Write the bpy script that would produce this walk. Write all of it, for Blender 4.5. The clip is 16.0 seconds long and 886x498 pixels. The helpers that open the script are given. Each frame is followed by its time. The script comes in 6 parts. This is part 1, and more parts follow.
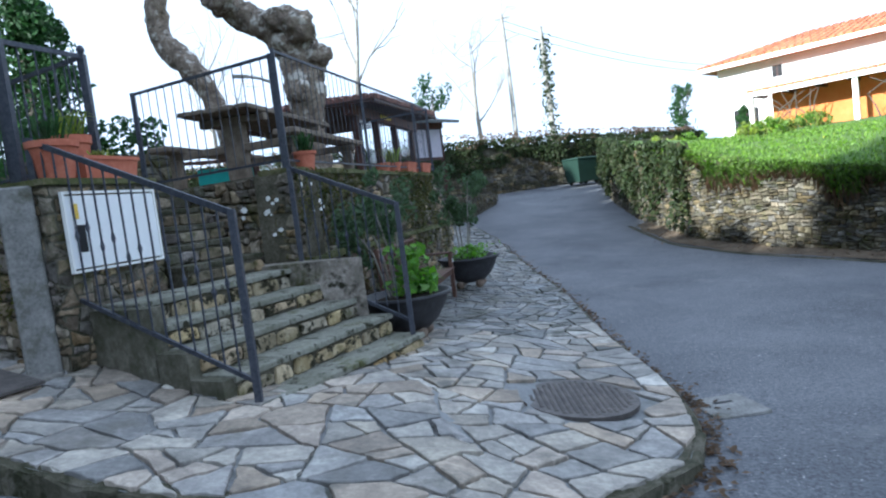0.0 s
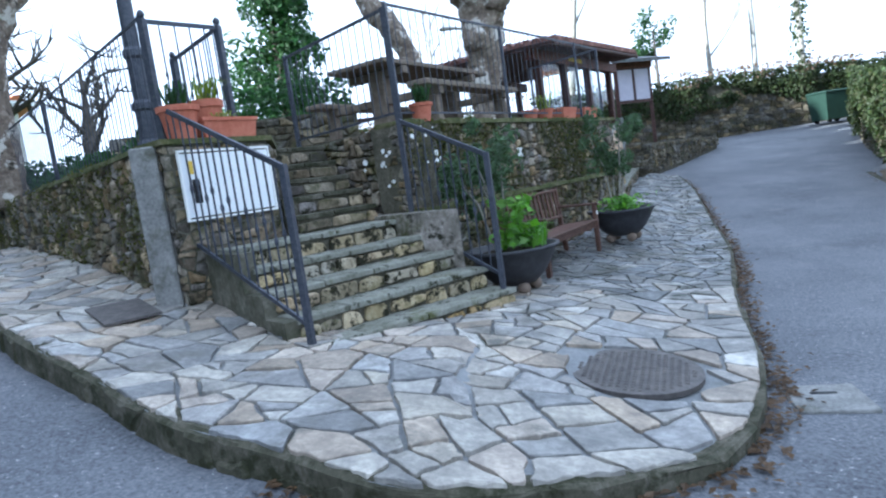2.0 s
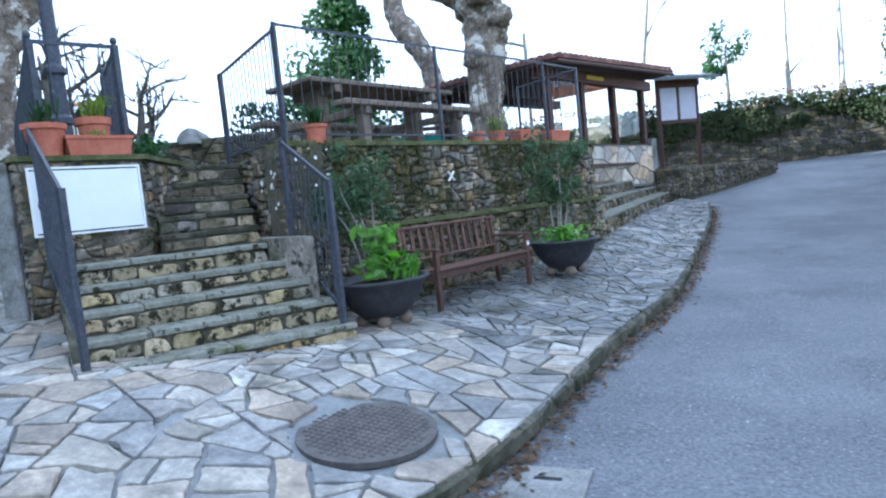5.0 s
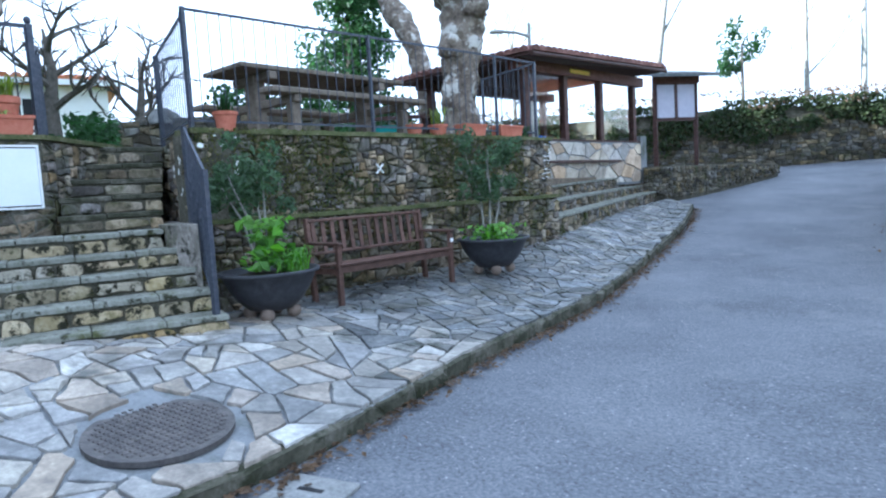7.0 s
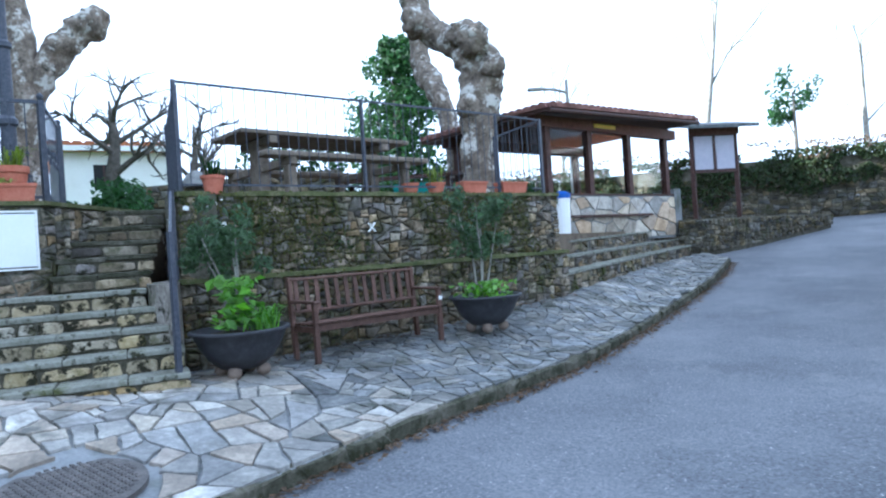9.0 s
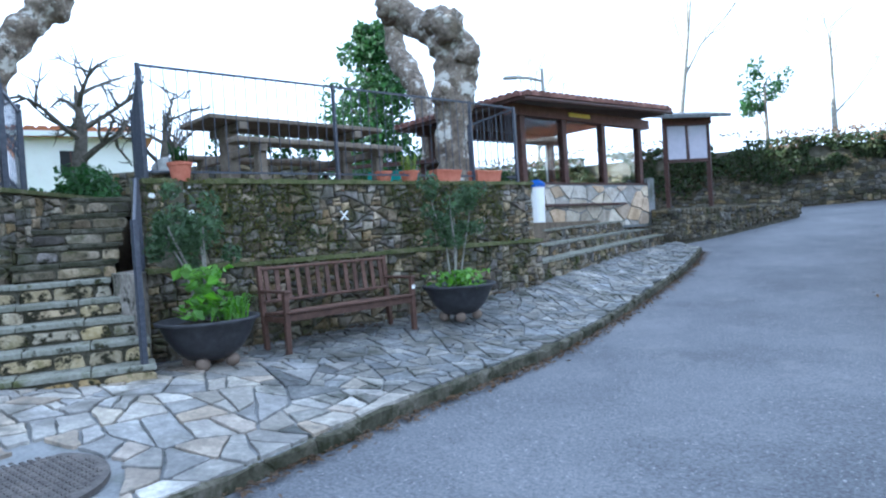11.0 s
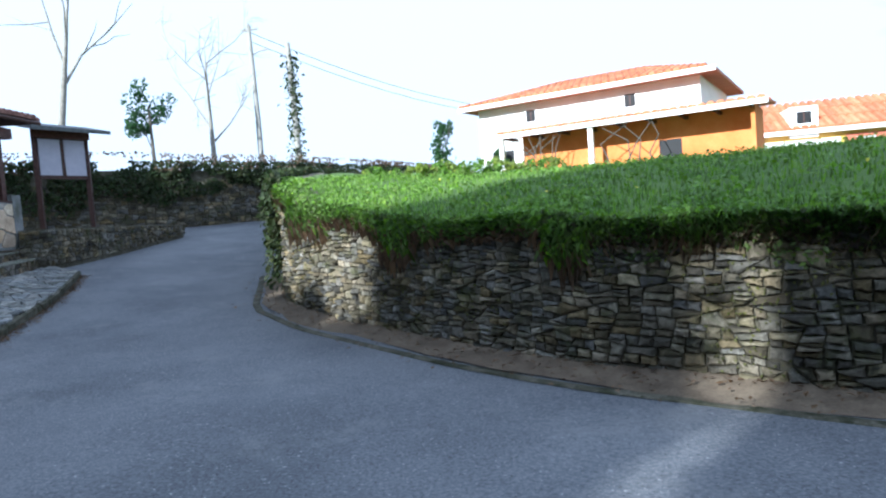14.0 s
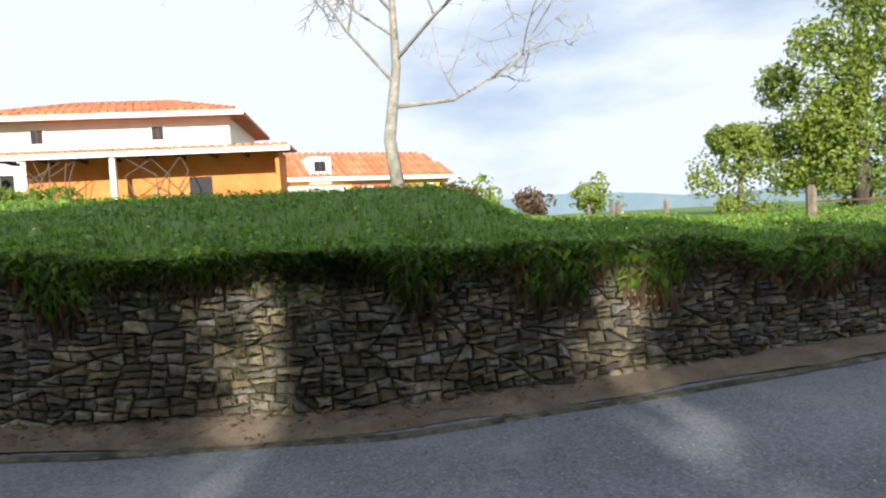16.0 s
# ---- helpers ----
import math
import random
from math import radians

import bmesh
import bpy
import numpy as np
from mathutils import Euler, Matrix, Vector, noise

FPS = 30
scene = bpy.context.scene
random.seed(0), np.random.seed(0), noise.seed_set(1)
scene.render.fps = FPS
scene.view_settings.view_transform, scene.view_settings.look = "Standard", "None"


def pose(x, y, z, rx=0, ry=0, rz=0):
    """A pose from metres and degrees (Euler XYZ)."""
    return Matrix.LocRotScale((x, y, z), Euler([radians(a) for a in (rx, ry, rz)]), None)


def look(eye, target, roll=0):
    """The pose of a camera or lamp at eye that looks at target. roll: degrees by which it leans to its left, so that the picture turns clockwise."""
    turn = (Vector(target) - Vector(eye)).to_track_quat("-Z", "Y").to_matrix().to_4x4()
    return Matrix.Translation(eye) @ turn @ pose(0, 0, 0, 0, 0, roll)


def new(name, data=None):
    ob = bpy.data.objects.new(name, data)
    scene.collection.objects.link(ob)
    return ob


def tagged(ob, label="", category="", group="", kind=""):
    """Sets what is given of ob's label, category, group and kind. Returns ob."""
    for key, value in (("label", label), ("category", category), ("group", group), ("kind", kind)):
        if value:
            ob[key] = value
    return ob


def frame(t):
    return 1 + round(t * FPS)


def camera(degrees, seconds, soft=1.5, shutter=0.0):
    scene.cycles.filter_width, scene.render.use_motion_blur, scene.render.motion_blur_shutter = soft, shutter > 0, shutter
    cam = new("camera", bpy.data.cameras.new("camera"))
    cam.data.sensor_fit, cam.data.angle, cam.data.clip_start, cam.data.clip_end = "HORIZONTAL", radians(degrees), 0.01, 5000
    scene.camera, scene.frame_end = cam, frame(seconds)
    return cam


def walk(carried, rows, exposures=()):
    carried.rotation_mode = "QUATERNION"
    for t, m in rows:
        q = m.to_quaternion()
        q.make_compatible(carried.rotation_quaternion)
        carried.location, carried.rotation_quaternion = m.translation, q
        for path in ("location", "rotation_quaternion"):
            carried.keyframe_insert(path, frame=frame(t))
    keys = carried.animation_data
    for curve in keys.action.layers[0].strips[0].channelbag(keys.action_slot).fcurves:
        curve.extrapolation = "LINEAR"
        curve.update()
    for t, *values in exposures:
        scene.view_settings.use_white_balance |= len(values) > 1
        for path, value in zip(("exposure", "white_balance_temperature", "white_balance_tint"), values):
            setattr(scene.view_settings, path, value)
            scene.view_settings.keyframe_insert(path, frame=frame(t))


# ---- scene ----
cam = camera(69.6, 16.0, 2.2)
METRES, EYE, TILT, LEAN, TURN = 6.4, 1.55, 0.0, 0.0, 0.0
ROWS = [
    (0.0, 0.0, 0.0, 0.0, -0.54, -4.35, 7.09),
    (0.5, 0.0527, -0.0015, -0.0084, 4.98, -5.11, 6.78),
    (1.0, 0.096, 0.0087, -0.0137, 11.96, -6.3, 8.0),
    (1.5, 0.137, 0.0366, -0.0177, 17.45, -6.93, 7.01),
    (2.0, 0.186, 0.0561, -0.0218, 20.39, -6.23, 8.01),
    (2.5, 0.232, 0.0889, -0.0268, 23.59, -6.15, 7.03),
    (3.0, 0.2773, 0.1237, -0.0277, 23.72, -7.33, 7.28),
    (3.5, 0.3278, 0.1437, -0.0259, 26.38, -6.54, 5.77),
    (4.0, 0.3687, 0.1786, -0.0293, 27.42, -3.61, 4.56),
    (6.5, 0.5941, 0.3098, -0.0393, 31.47, -5.73, 6.77),
    (7.0, 0.6229, 0.3437, -0.0364, 31.13, -5.3, 3.18),
    (7.5, 0.6607, 0.3604, -0.0391, 32.46, -2.82, 3.86),
    (8.0, 0.6947, 0.3777, -0.0381, 34.6, -2.89, 4.61),
    (8.5, 0.7134, 0.4113, -0.0358, 35.18, -1.06, 3.26),
    (9.0, 0.7358, 0.4234, -0.0395, 36.73, -0.06, 3.77),
    (11.5, 0.7358, 0.4363, -0.039, 32.53, -2.14, 3.5),
    (12.0, 0.7421, 0.4402, -0.0383, 22.46, -2.74, 3.7),
    (12.5, 0.7467, 0.4452, -0.0379, 14.11, -3.13, 3.7),
    (13.0, 0.7634, 0.4526, -0.039, 5.25, -3.75, 3.32),
    (13.5, 0.7822, 0.456, -0.0388, -6.28, -3.7, 4.06),
    (14.0, 0.7995, 0.4551, -0.0375, -15.86, -3.21, 4.2),
    (14.5, 0.8096, 0.4525, -0.0355, -24.25, -2.86, 3.64),
    (15.0, 0.8156, 0.4512, -0.0347, -32.44, -2.46, 3.06),
    (15.5, 0.8236, 0.4538, -0.0343, -42.67, -2.43, 3.27),
    (16.0, 0.8341, 0.4512, -0.0339, -55.92, -2.58, 3.18),
]
walk(cam, [(t, pose(0, 0, EYE, TILT, LEAN, TURN) @ pose(METRES * x, METRES * y, METRES * z, 90 + pitch, roll, yaw)) for t, x, y, z, yaw, pitch, roll in ROWS],
     [(0.0, 1.55, 4900, 6), (3.0, 2.22, 4750, 7), (9.2, 2.25, 4650, 6), (11.8, 2.3, 4650, 6), (12.6, 2.0, 4600, 5), (14.5, 1.25, 4950, 7), (16.0, 1.1, 5700, 10)])
# ---------- light ----------
SUN_EL, SUN_AZ = 25.0, (0.8, 0.6)
world = bpy.data.worlds.new("sky")
scene.world = world
world.use_nodes = True
wn = world.node_tree.nodes
sky = wn.new("ShaderNodeTexSky")
sky.sky_type = 'NISHITA'
sky.sun_disc = False
sky.sun_elevation = radians(SUN_EL)
sky.sun_rotation = math.atan2(-SUN_AZ[0], -SUN_AZ[1])
sky.air_density, sky.dust_density, sky.ozone_density = 1.0, 1.6, 1.2
wn["Background"].inputs[1].default_value = 0.042
world.node_tree.links.new(sky.outputs[0], wn["Background"].inputs[0])
# thin bright cloud veil over the blue
tc = wn.new("ShaderNodeTexCoord")
cn = wn.new("ShaderNodeTexNoise")
cn.inputs["Scale"].default_value, cn.inputs["Detail"].default_value = 1.6, 7
cmap = wn.new("ShaderNodeMapping")
cmap.inputs["Scale"].default_value = (1, 1, 3.2)
cr = wn.new("ShaderNodeValToRGB")
cr.color_ramp.elements[0].position, cr.color_ramp.elements[1].position = 0.2, 0.44
cx = wn.new("ShaderNodeMixRGB")
cx.inputs[2].default_value = (11.3, 11.3, 11.4, 1)
wl = world.node_tree.links
wl.new(tc.outputs["Generated"], cmap.inputs[0])
wl.new(cmap.outputs[0], cn.inputs["Vector"])
wl.new(cn.outputs[0], cr.inputs[0])
wl.new(cr.outputs[0], cx.inputs[0])
wl.new(sky.outputs[0], cx.inputs[1])
wl.new(cx.outputs[0], wn["Background"].inputs[0])

sun = new("sun", bpy.data.lights.new("sun", 'SUN'))
sun.data.energy, sun.data.angle, sun.data.color = 5.0, radians(0.6), (1.0, 0.86, 0.66)
sd = Vector((SUN_AZ[0], SUN_AZ[1], -math.tan(radians(SUN_EL))))
sun.matrix_world = look((-30, -25, 30), Vector((-30, -25, 30)) + sd)


# ---------- materials ----------
def mat(name, cols, scale=6.0, rough=0.8, bump=0.3, metal=0.0, fine=40.0, rnd=0.0, spec=0.3, coord="Object", hue=0.0, bdist=0.02, mixf=0.35, blotch=(), tints=()):
    """cols: colours of a two-scale noise ramp, rnd: spread of brightness from piece to piece,
    blotch: (colour, scale, low, high) growths over it, tints: colours that pieces are multiplied by."""
    m = bpy.data.materials.new(name)
    m.use_nodes = True
    nt = m.node_tree
    N, L = nt.nodes, nt.links
    b = N["Principled BSDF"]
    b.inputs["Roughness"].default_value, b.inputs["Metallic"].default_value = rough, metal
    b.inputs["Specular IOR Level"].default_value = spec
    t = N.new("ShaderNodeTexCoord")
    if coord == "World":
        g = N.new("ShaderNodeNewGeometry")
        src = g.outputs["Position"]
    else:
        src = t.outputs["Object"]
    n1, n2 = N.new("ShaderNodeTexNoise"), N.new("ShaderNodeTexNoise")
    for n, s, d in ((n1, scale, 6), (n2, fine, 4)):
        n.inputs["Scale"].default_value, n.inputs["Detail"].default_value = s, d
        n.inputs["Roughness"].default_value = 0.65
        L.new(src, n.inputs["Vector"])
    mx = N.new("ShaderNodeMixRGB")
    mx.inputs[0].default_value = mixf
    L.new(n1.outputs[0], mx.inputs[1])
    L.new(n2.outputs[0], mx.inputs[2])
    r = N.new("ShaderNodeValToRGB")
    e = r.color_ramp.elements
    while len(e) < len(cols):
        e.new(0.5)
    for i, c in enumerate(cols):
        e[i].position = 0.32 + 0.36 * i / max(1, len(cols) - 1)
        e[i].color = (*c, 1)
    L.new(mx.outputs[0], r.inputs[0])
    out = r.outputs[0]
    if rnd:
        o = N.new("ShaderNodeObjectInfo")
        gi = N.new("ShaderNodeNewGeometry")
        ad = N.new("ShaderNodeMath")
        ad.operation = 'ADD'
        fr = N.new("ShaderNodeMath")
        fr.operation = 'FRACT'
        L.new(o.outputs["Random"], ad.inputs[0])
        L.new(gi.outputs["Random Per Island"], ad.inputs[1])
        L.new(ad.outputs[0], fr.inputs[0])
        mr = N.new("ShaderNodeMapRange")
        mr.inputs[3].default_value, mr.inputs[4].default_value = 1 - rnd, 1 + rnd
        L.new(fr.outputs[0], mr.inputs[0])
        hs = N.new("ShaderNodeHueSaturation")
        L.new(mr.outputs[0], hs.inputs["Value"])
        if hue:
            m2 = N.new("ShaderNodeMath")
            m2.operation = 'MULTIPLY'
            m2.inputs[1].default_value = 7.31
            f2 = N.new("ShaderNodeMath")
            f2.operation = 'FRACT'
            L.new(fr.outputs[0], m2.inputs[0])
            L.new(m2.outputs[0], f2.inputs[0])
            mr2 = N.new("ShaderNodeMapRange")
            mr2.inputs[3].default_value, mr2.inputs[4].default_value = 1 - hue, 1 + hue
            L.new(f2.outputs[0], mr2.inputs[0])
            L.new(mr2.outputs[0], hs.inputs["Saturation"])
        L.new(out, hs.inputs["Color"])
        out = hs.outputs[0]
        if tints:
            m3 = N.new("ShaderNodeMath")
            m3.operation = 'MULTIPLY'
            m3.inputs[1].default_value = 13.7
            f3 = N.new("ShaderNodeMath")
            f3.operation = 'FRACT'
            L.new(fr.outputs[0], m3.inputs[0])
            L.new(m3.outputs[0], f3.inputs[0])
            tr = N.new("ShaderNodeValToRGB")
            te = tr.color_ramp.elements
            while len(te) < len(tints):
                te.new(0.5)
            for i, c in enumerate(tints):
                te[i].position = i / len(tints)
                te[i].color = (*c, 1)
            tr.color_ramp.interpolation = 'CONSTANT'
            tm = N.new("ShaderNodeMixRGB")
            tm.blend_type = 'MULTIPLY'
            tm.inputs[0].default_value = 1.0
            L.new(f3.outputs[0], tr.inputs[0])
            L.new(out, tm.inputs[1])
            L.new(tr.outputs[0], tm.inputs[2])
            out = tm.outputs[0]
    for bc, bs, lo, hi in blotch:
        bn_ = N.new("ShaderNodeTexNoise")
        bn_.inputs["Scale"].default_value, bn_.inputs["Detail"].default_value = bs, 6
        bn_.inputs["Roughness"].default_value = 0.7
        L.new(src, bn_.inputs["Vector"])
        bm_ = N.new("ShaderNodeMapRange")
        bm_.inputs[1].default_value, bm_.inputs[2].default_value = lo, hi
        L.new(bn_.outputs[0], bm_.inputs[0])
        bx = N.new("ShaderNodeMixRGB")
        bx.inputs[2].default_value = (*bc, 1)
        L.new(bm_.outputs[0], bx.inputs[0])
        L.new(out, bx.inputs[1])
        out = bx.outputs[0]
    L.new(out, b.inputs["Base Color"])
    if bump:
        bp = N.new("ShaderNodeBump")
        bp.inputs["Strength"].default_value, bp.inputs["Distance"].default_value = bump, bdist
        L.new(mx.outputs[0], bp.inputs["Height"])
        L.new(bp.outputs[0], b.inputs["Normal"])
    return m


def leafmat(name, cols, rnd=0.35, rough=0.55):
    m = mat(name, cols, 3, rough, 0, rnd=rnd, hue=0.15)
    m.node_tree.nodes["Principled BSDF"].inputs["Transmission Weight"].default_value = 0.0
    b = m.node_tree.nodes["Principled BSDF"]
    tr = m.node_tree.nodes.new("ShaderNodeBsdfTranslucent")
    mixs = m.node_tree.nodes.new("ShaderNodeMixShader")
    mixs.inputs[0].default_value = 0.42
    L = m.node_tree.links
    L.new(b.inputs["Base Color"].links[0].from_socket, tr.inputs[0])
    L.new(b.outputs[0], mixs.inputs[1])
    L.new(tr.outputs[0], mixs.inputs[2])
    L.new(mixs.outputs[0], m.node_tree.nodes["Material Output"].inputs[0])
    return m


ASPHALT = mat("asphalt", [(.045, .048, .057), (.13, .135, .15), (.23, .233, .245)], 0.5, 0.82, 1.0, fine=42, coord="World", mixf=0.6, blotch=[((.4, .4, .4), 30, .61, .68), ((.025, .027, .031), 24, .38, .31), ((.21, .21, .215), 1.3, .55, .8)])
DIRT = mat("dirt", [(.06, .045, .03), (.13, .1, .07), (.2, .16, .11)], 3, 0.95, 0.6, fine=40, coord="World")
MORTAR = mat("mortar", [(.12, .125, .13), (.2, .205, .21), (.27, .27, .27)], 3, 0.9, 0.5, coord="World", blotch=[((.07, .075, .05), 1.1, .5, .7)])
SLAB = mat("quartzite", [(.15, .145, .14), (.28, .267, .245), (.48, .455, .41)], 4.0, 0.6, 0.7, fine=24, rnd=0.24, hue=0.5, coord="World", mixf=0.4, tints=[(1, 1, 1), (.92, .94, .98), (1.08, .97, .86), (.82, .84, .88), (1.22, 1.2, 1.16), (1.0, .9, .81), (.88, .88, .9), (1.04, 1.0, .94)], blotch=[((.12, .115, .1), 2.2, .54, .7), ((.4, .3, .21), 5, .66, .8)])
SLABDARK = mat("worn_quartzite", [(.07, .07, .068), (.17, .17, .165), (.36, .35, .33)], 4.0, 0.6, 0.8, fine=24, rnd=0.3, hue=0.4, coord="World", mixf=0.4, tints=[(1, 1, 1), (.9, .94, 1.0), (.8, .82, .86), (1.25, 1.22, 1.16), (.86, .84, .8)], blotch=[((.05, .052, .04), 2.2, .5, .66)])
COUNTERSTONE = mat("pale_flagstone", [(.2, .17, .14), (.4, .36, .3), (.58, .54, .48)], 4.0, 0.6, 0.5, fine=24, rnd=0.25, hue=0.5, coord="World", tints=[(1, 1, 1), (1.1, .95, .8), (.85, .87, .9), (1.2, 1.17, 1.1)])
KERB = mat("kerb_stone", [(.03, .03, .017), (.075, .07, .048), (.17, .155, .125)], 3, 0.9, 0.7, fine=30, coord="World", blotch=[((.025, .027, .012), 7, .48, .6)])
RUBBLE = mat("rubble", [(.06, .054, .036), (.17, .147, .11), (.38, .335, .27)], 3.6, 0.92, 1.0, fine=22, rnd=0.45, hue=0.5, coord="World", bdist=.03, tints=[(1, 1, 1), (.75, .72, .74), (1.15, 1.02, .86), (.9, .9, .95), (1.35, 1.3, 1.2)], blotch=[((.05, .055, .014), 2.3, .5, .66), ((.02, .02, .011), 6.5, .54, .64)])
RUBBLE_G = mat("grey_rubble", [(.03, .028, .018), (.112, .1, .072), (.28, .25, .195)], 3.2, 0.92, 1.0, fine=24, rnd=0.5, hue=0.5, coord="World", bdist=.03, tints=[(1, 1, 1), (.7, .68, .66), (1.1, 1.0, .84), (.9, .92, .98)], blotch=[((.05, .055, .016), 1.9, .54, .7), ((.018, .018, .011), 6, .56, .66)])
JOINT = mat("wall_joint", [(.03, .03, .018), (.085, .078, .055), (.16, .145, .11)], 5, 0.95, 0.6, coord="World")
STEPSTONE = mat("step_stone", [(.14, .12, .075), (.31, .265, .18), (.46, .41, .31)], 6, 0.88, 0.8, fine=22, rnd=0.28, hue=0.4, coord="World", tints=[(1, 1, 1), (1.08, .95, .78), (.85, .86, .86), (1.15, 1.1, 1.0)], blotch=[((.018, .017, .008), 9, .5, .58), ((.075, .075, .018), 4, .54, .68)])
TREAD = mat("step_tread", [(.1, .1, .07), (.2, .2, .165), (.32, .315, .275)], 3, 0.88, 0.6, fine=30, coord="World", blotch=[((.025, .025, .012), 8, .55, .64), ((.07, .075, .025), 3, .55, .7)])
MOSS = mat("mossy_cap", [(.03, .04, .012), (.08, .085, .03), (.18, .16, .1)], 6, 0.95, 0.7, coord="World")
IRON = mat("iron", [(.025, .03, .045), (.05, .055, .075), (.08, .085, .1)], 20, 0.55, 0.2, metal=0.2, spec=0.5)
TERRA = mat("terracotta", [(.3, .09, .05), (.42, .14, .085), (.5, .2, .13)], 7, 0.8, 0.25)
WHITEBOARD = mat("white_panel", [(.72, .74, .76), (.8, .81, .82)], 4, 0.4, 0.05)
DAMP = mat("damp_render", [(.03, .035, .015), (.1, .095, .07), (.24, .22, .18)], 3, 0.9, 0.7, fine=18, coord="World")
CONCRETE = mat("concrete", [(.11, .11, .105), (.21, .208, .2), (.3, .295, .28)], 5, 0.9, 0.5, coord="World", blotch=[((.08, .08, .055), 3, .54, .7)])
BENCHWOOD = mat("bench_wood", [(.055, .03, .022), (.1, .055, .04), (.16, .095, .072)], 9, 0.55, 0.25, fine=60, rnd=0.2)
DARKWOOD = mat("dark_wood", [(.03, .018, .014), (.06, .03, .024), (.1, .05, .04)], 9, 0.6, 0.25, fine=60, rnd=0.15)
REDWOOD = mat("red_wood", [(.05, .02, .016), (.1, .04, .03), (.15, .065, .05)], 9, 0.6, 0.25, fine=60)
ROOFSHEET = mat("roof_felt", [(.07, .075, .08), (.13, .135, .14), (.2, .2, .2)], 6, 0.85, 0.3)
OLDWOOD = mat("weathered_wood", [(.08, .065, .05), (.16, .13, .1), (.25, .21, .17)], 8, 0.85, 0.4, fine=60, rnd=0.2)
POT = mat("dark_pot", [(.02, .02, .023), (.035, .035, .04), (.06, .06, .065)], 12, 0.5, 0.2)
SOIL = mat("soil", [(.02, .014, .01), (.05, .035, .022)], 20, 1, 0.8)
STONEBALL = mat("round_stone", [(.12, .09, .07), (.22, .17, .13)], 14, 0.85, 0.4)
CASTIRON = mat("cast_cover", [(.06, .055, .055), (.11, .1, .095), (.17, .15, .14)], 10, 0.6, 0.5, metal=0.4, fine=50)
ROOFTILE = mat("roof_tile", [(.1, .05, .042), (.2, .1, .082), (.3, .18, .15)], 5, 0.85, 0.4, rnd=0.3, coord="World")
ROOFHOUSE = mat("house_tile", [(.32, .11, .05), (.43, .16, .075), (.5, .24, .13)], 1.5, 0.85, 0.4, rnd=0.2, coord="World")
WHITEWALL = mat("white_render", [(.7, .68, .64), (.78, .77, .74), (.82, .81, .79)], 1.2, 0.9, 0.2, coord="World")
ORANGEWALL = mat("orange_render", [(.5, .15, .035), (.58, .2, .055), (.64, .27, .09)], 1.0, 0.9, 0.2, coord="World")
YELLOWWALL = mat("yellow_render", [(.62, .4, .08), (.7, .48, .13)], 1.0, 0.9, 0.2, coord="World")
BARK = mat("plane_bark", [(.06, .048, .036), (.17, .135, .105), (.36, .31, .25)], 4.5, 0.9, 1.0, fine=14, coord="World", bdist=0.08, blotch=[((.5, .47, .42), 3.2, .54, .6), ((.04, .035, .025), 5, .58, .66)])
BARKD = mat("dark_bark", [(.04, .035, .03), (.09, .08, .065), (.15, .13, .11)], 6, 0.9, 0.8, coord="World")
BARKP = mat("pale_bark", [(.13, .12, .1), (.24, .225, .195), (.36, .34, .3)], 5, 0.9, 0.5, coord="World")
GRASS = leafmat("grass_blade", [(.07, .14, .016), (.15, .26, .035), (.25, .33, .07)], .45)
GRASSBED = mat("grass_bed", [(.04, .075, .014), (.085, .14, .028), (.13, .19, .05)], 1.5, 0.95, 0.8, fine=20, coord="World")
# darker copy of the grass: shade below the bank's lip put into its colour
SHADEGRASS = leafmat("shaded_grass", [(.05, .08, .018), (.095, .14, .032), (.16, .18, .065)], .4)
MOSSLEAF = leafmat("moss", [(.05, .055, .014), (.09, .095, .025), (.15, .14, .05)], .4, .9)
LEAF = leafmat("dark_leaf", [(.018, .045, .015), (.035, .085, .025), (.06, .12, .035)])
SHRUBLEAF = leafmat("shrub_leaf", [(.045, .08, .04), (.08, .13, .06), (.13, .18, .09)])
LEAFB = leafmat("bright_leaf", [(.1, .24, .03), (.17, .34, .05), (.25, .42, .08)])
LEAFY = leafmat("yellow_leaf", [(.1, .16, .02), (.2, .26, .04), (.3, .34, .07)])
IVY = leafmat("ivy_leaf", [(.02, .035, .012), (.04, .06, .02), (.085, .075, .035)])
DRY = leafmat("dry_leaf", [(.06, .04, .02), (.13, .085, .05), (.22, .15, .09)])
# the blue is distance haze put into the hill colour
HILL = mat("hazed_hill", [(.12, .17, .22), (.16, .22, .28)], 0.02, 1, 0, coord="World")
DARKGREEN = mat("bin_green", [(.012, .03, .022), (.02, .045, .032)], 5, 0.6, 0.1)
PALEGREEN = mat("bin_pale", [(.3, .33, .2), (.38, .4, .26)], 5, 0.5, 0.1)
BLUE = mat("blue_plastic", [(.02, .08, .35), (.03, .11, .42)], 5, 0.4, 0)
BLACK = mat("black_print", [(.01, .01, .012), (.015, .015, .018)], 5, 0.6, 0)
YELLOW = mat("yellow_print", [(.6, .42, .05), (.7, .5, .08)], 5, 0.6, 0)
TEAL = mat("teal_canvas", [(.03, .22, .2), (.05, .3, .27)], 5, 0.7, 0.1)
NOTICE = mat("faded_notice", [(.36, .35, .42), (.46, .44, .5)], 6, 0.3, 0.05)
WHITE = mat("white_paint", [(.76, .76, .74), (.82, .82, .8)], 8, 0.6, 0.1)
POLE = mat("concrete_pole", [(.25, .24, .22), (.36, .35, .32)], 3, 0.9, 0.3, coord="World")
PETAL = mat("petal", [(.7, .6, .05), (.8, .7, .1)], 5, 0.7, 0)

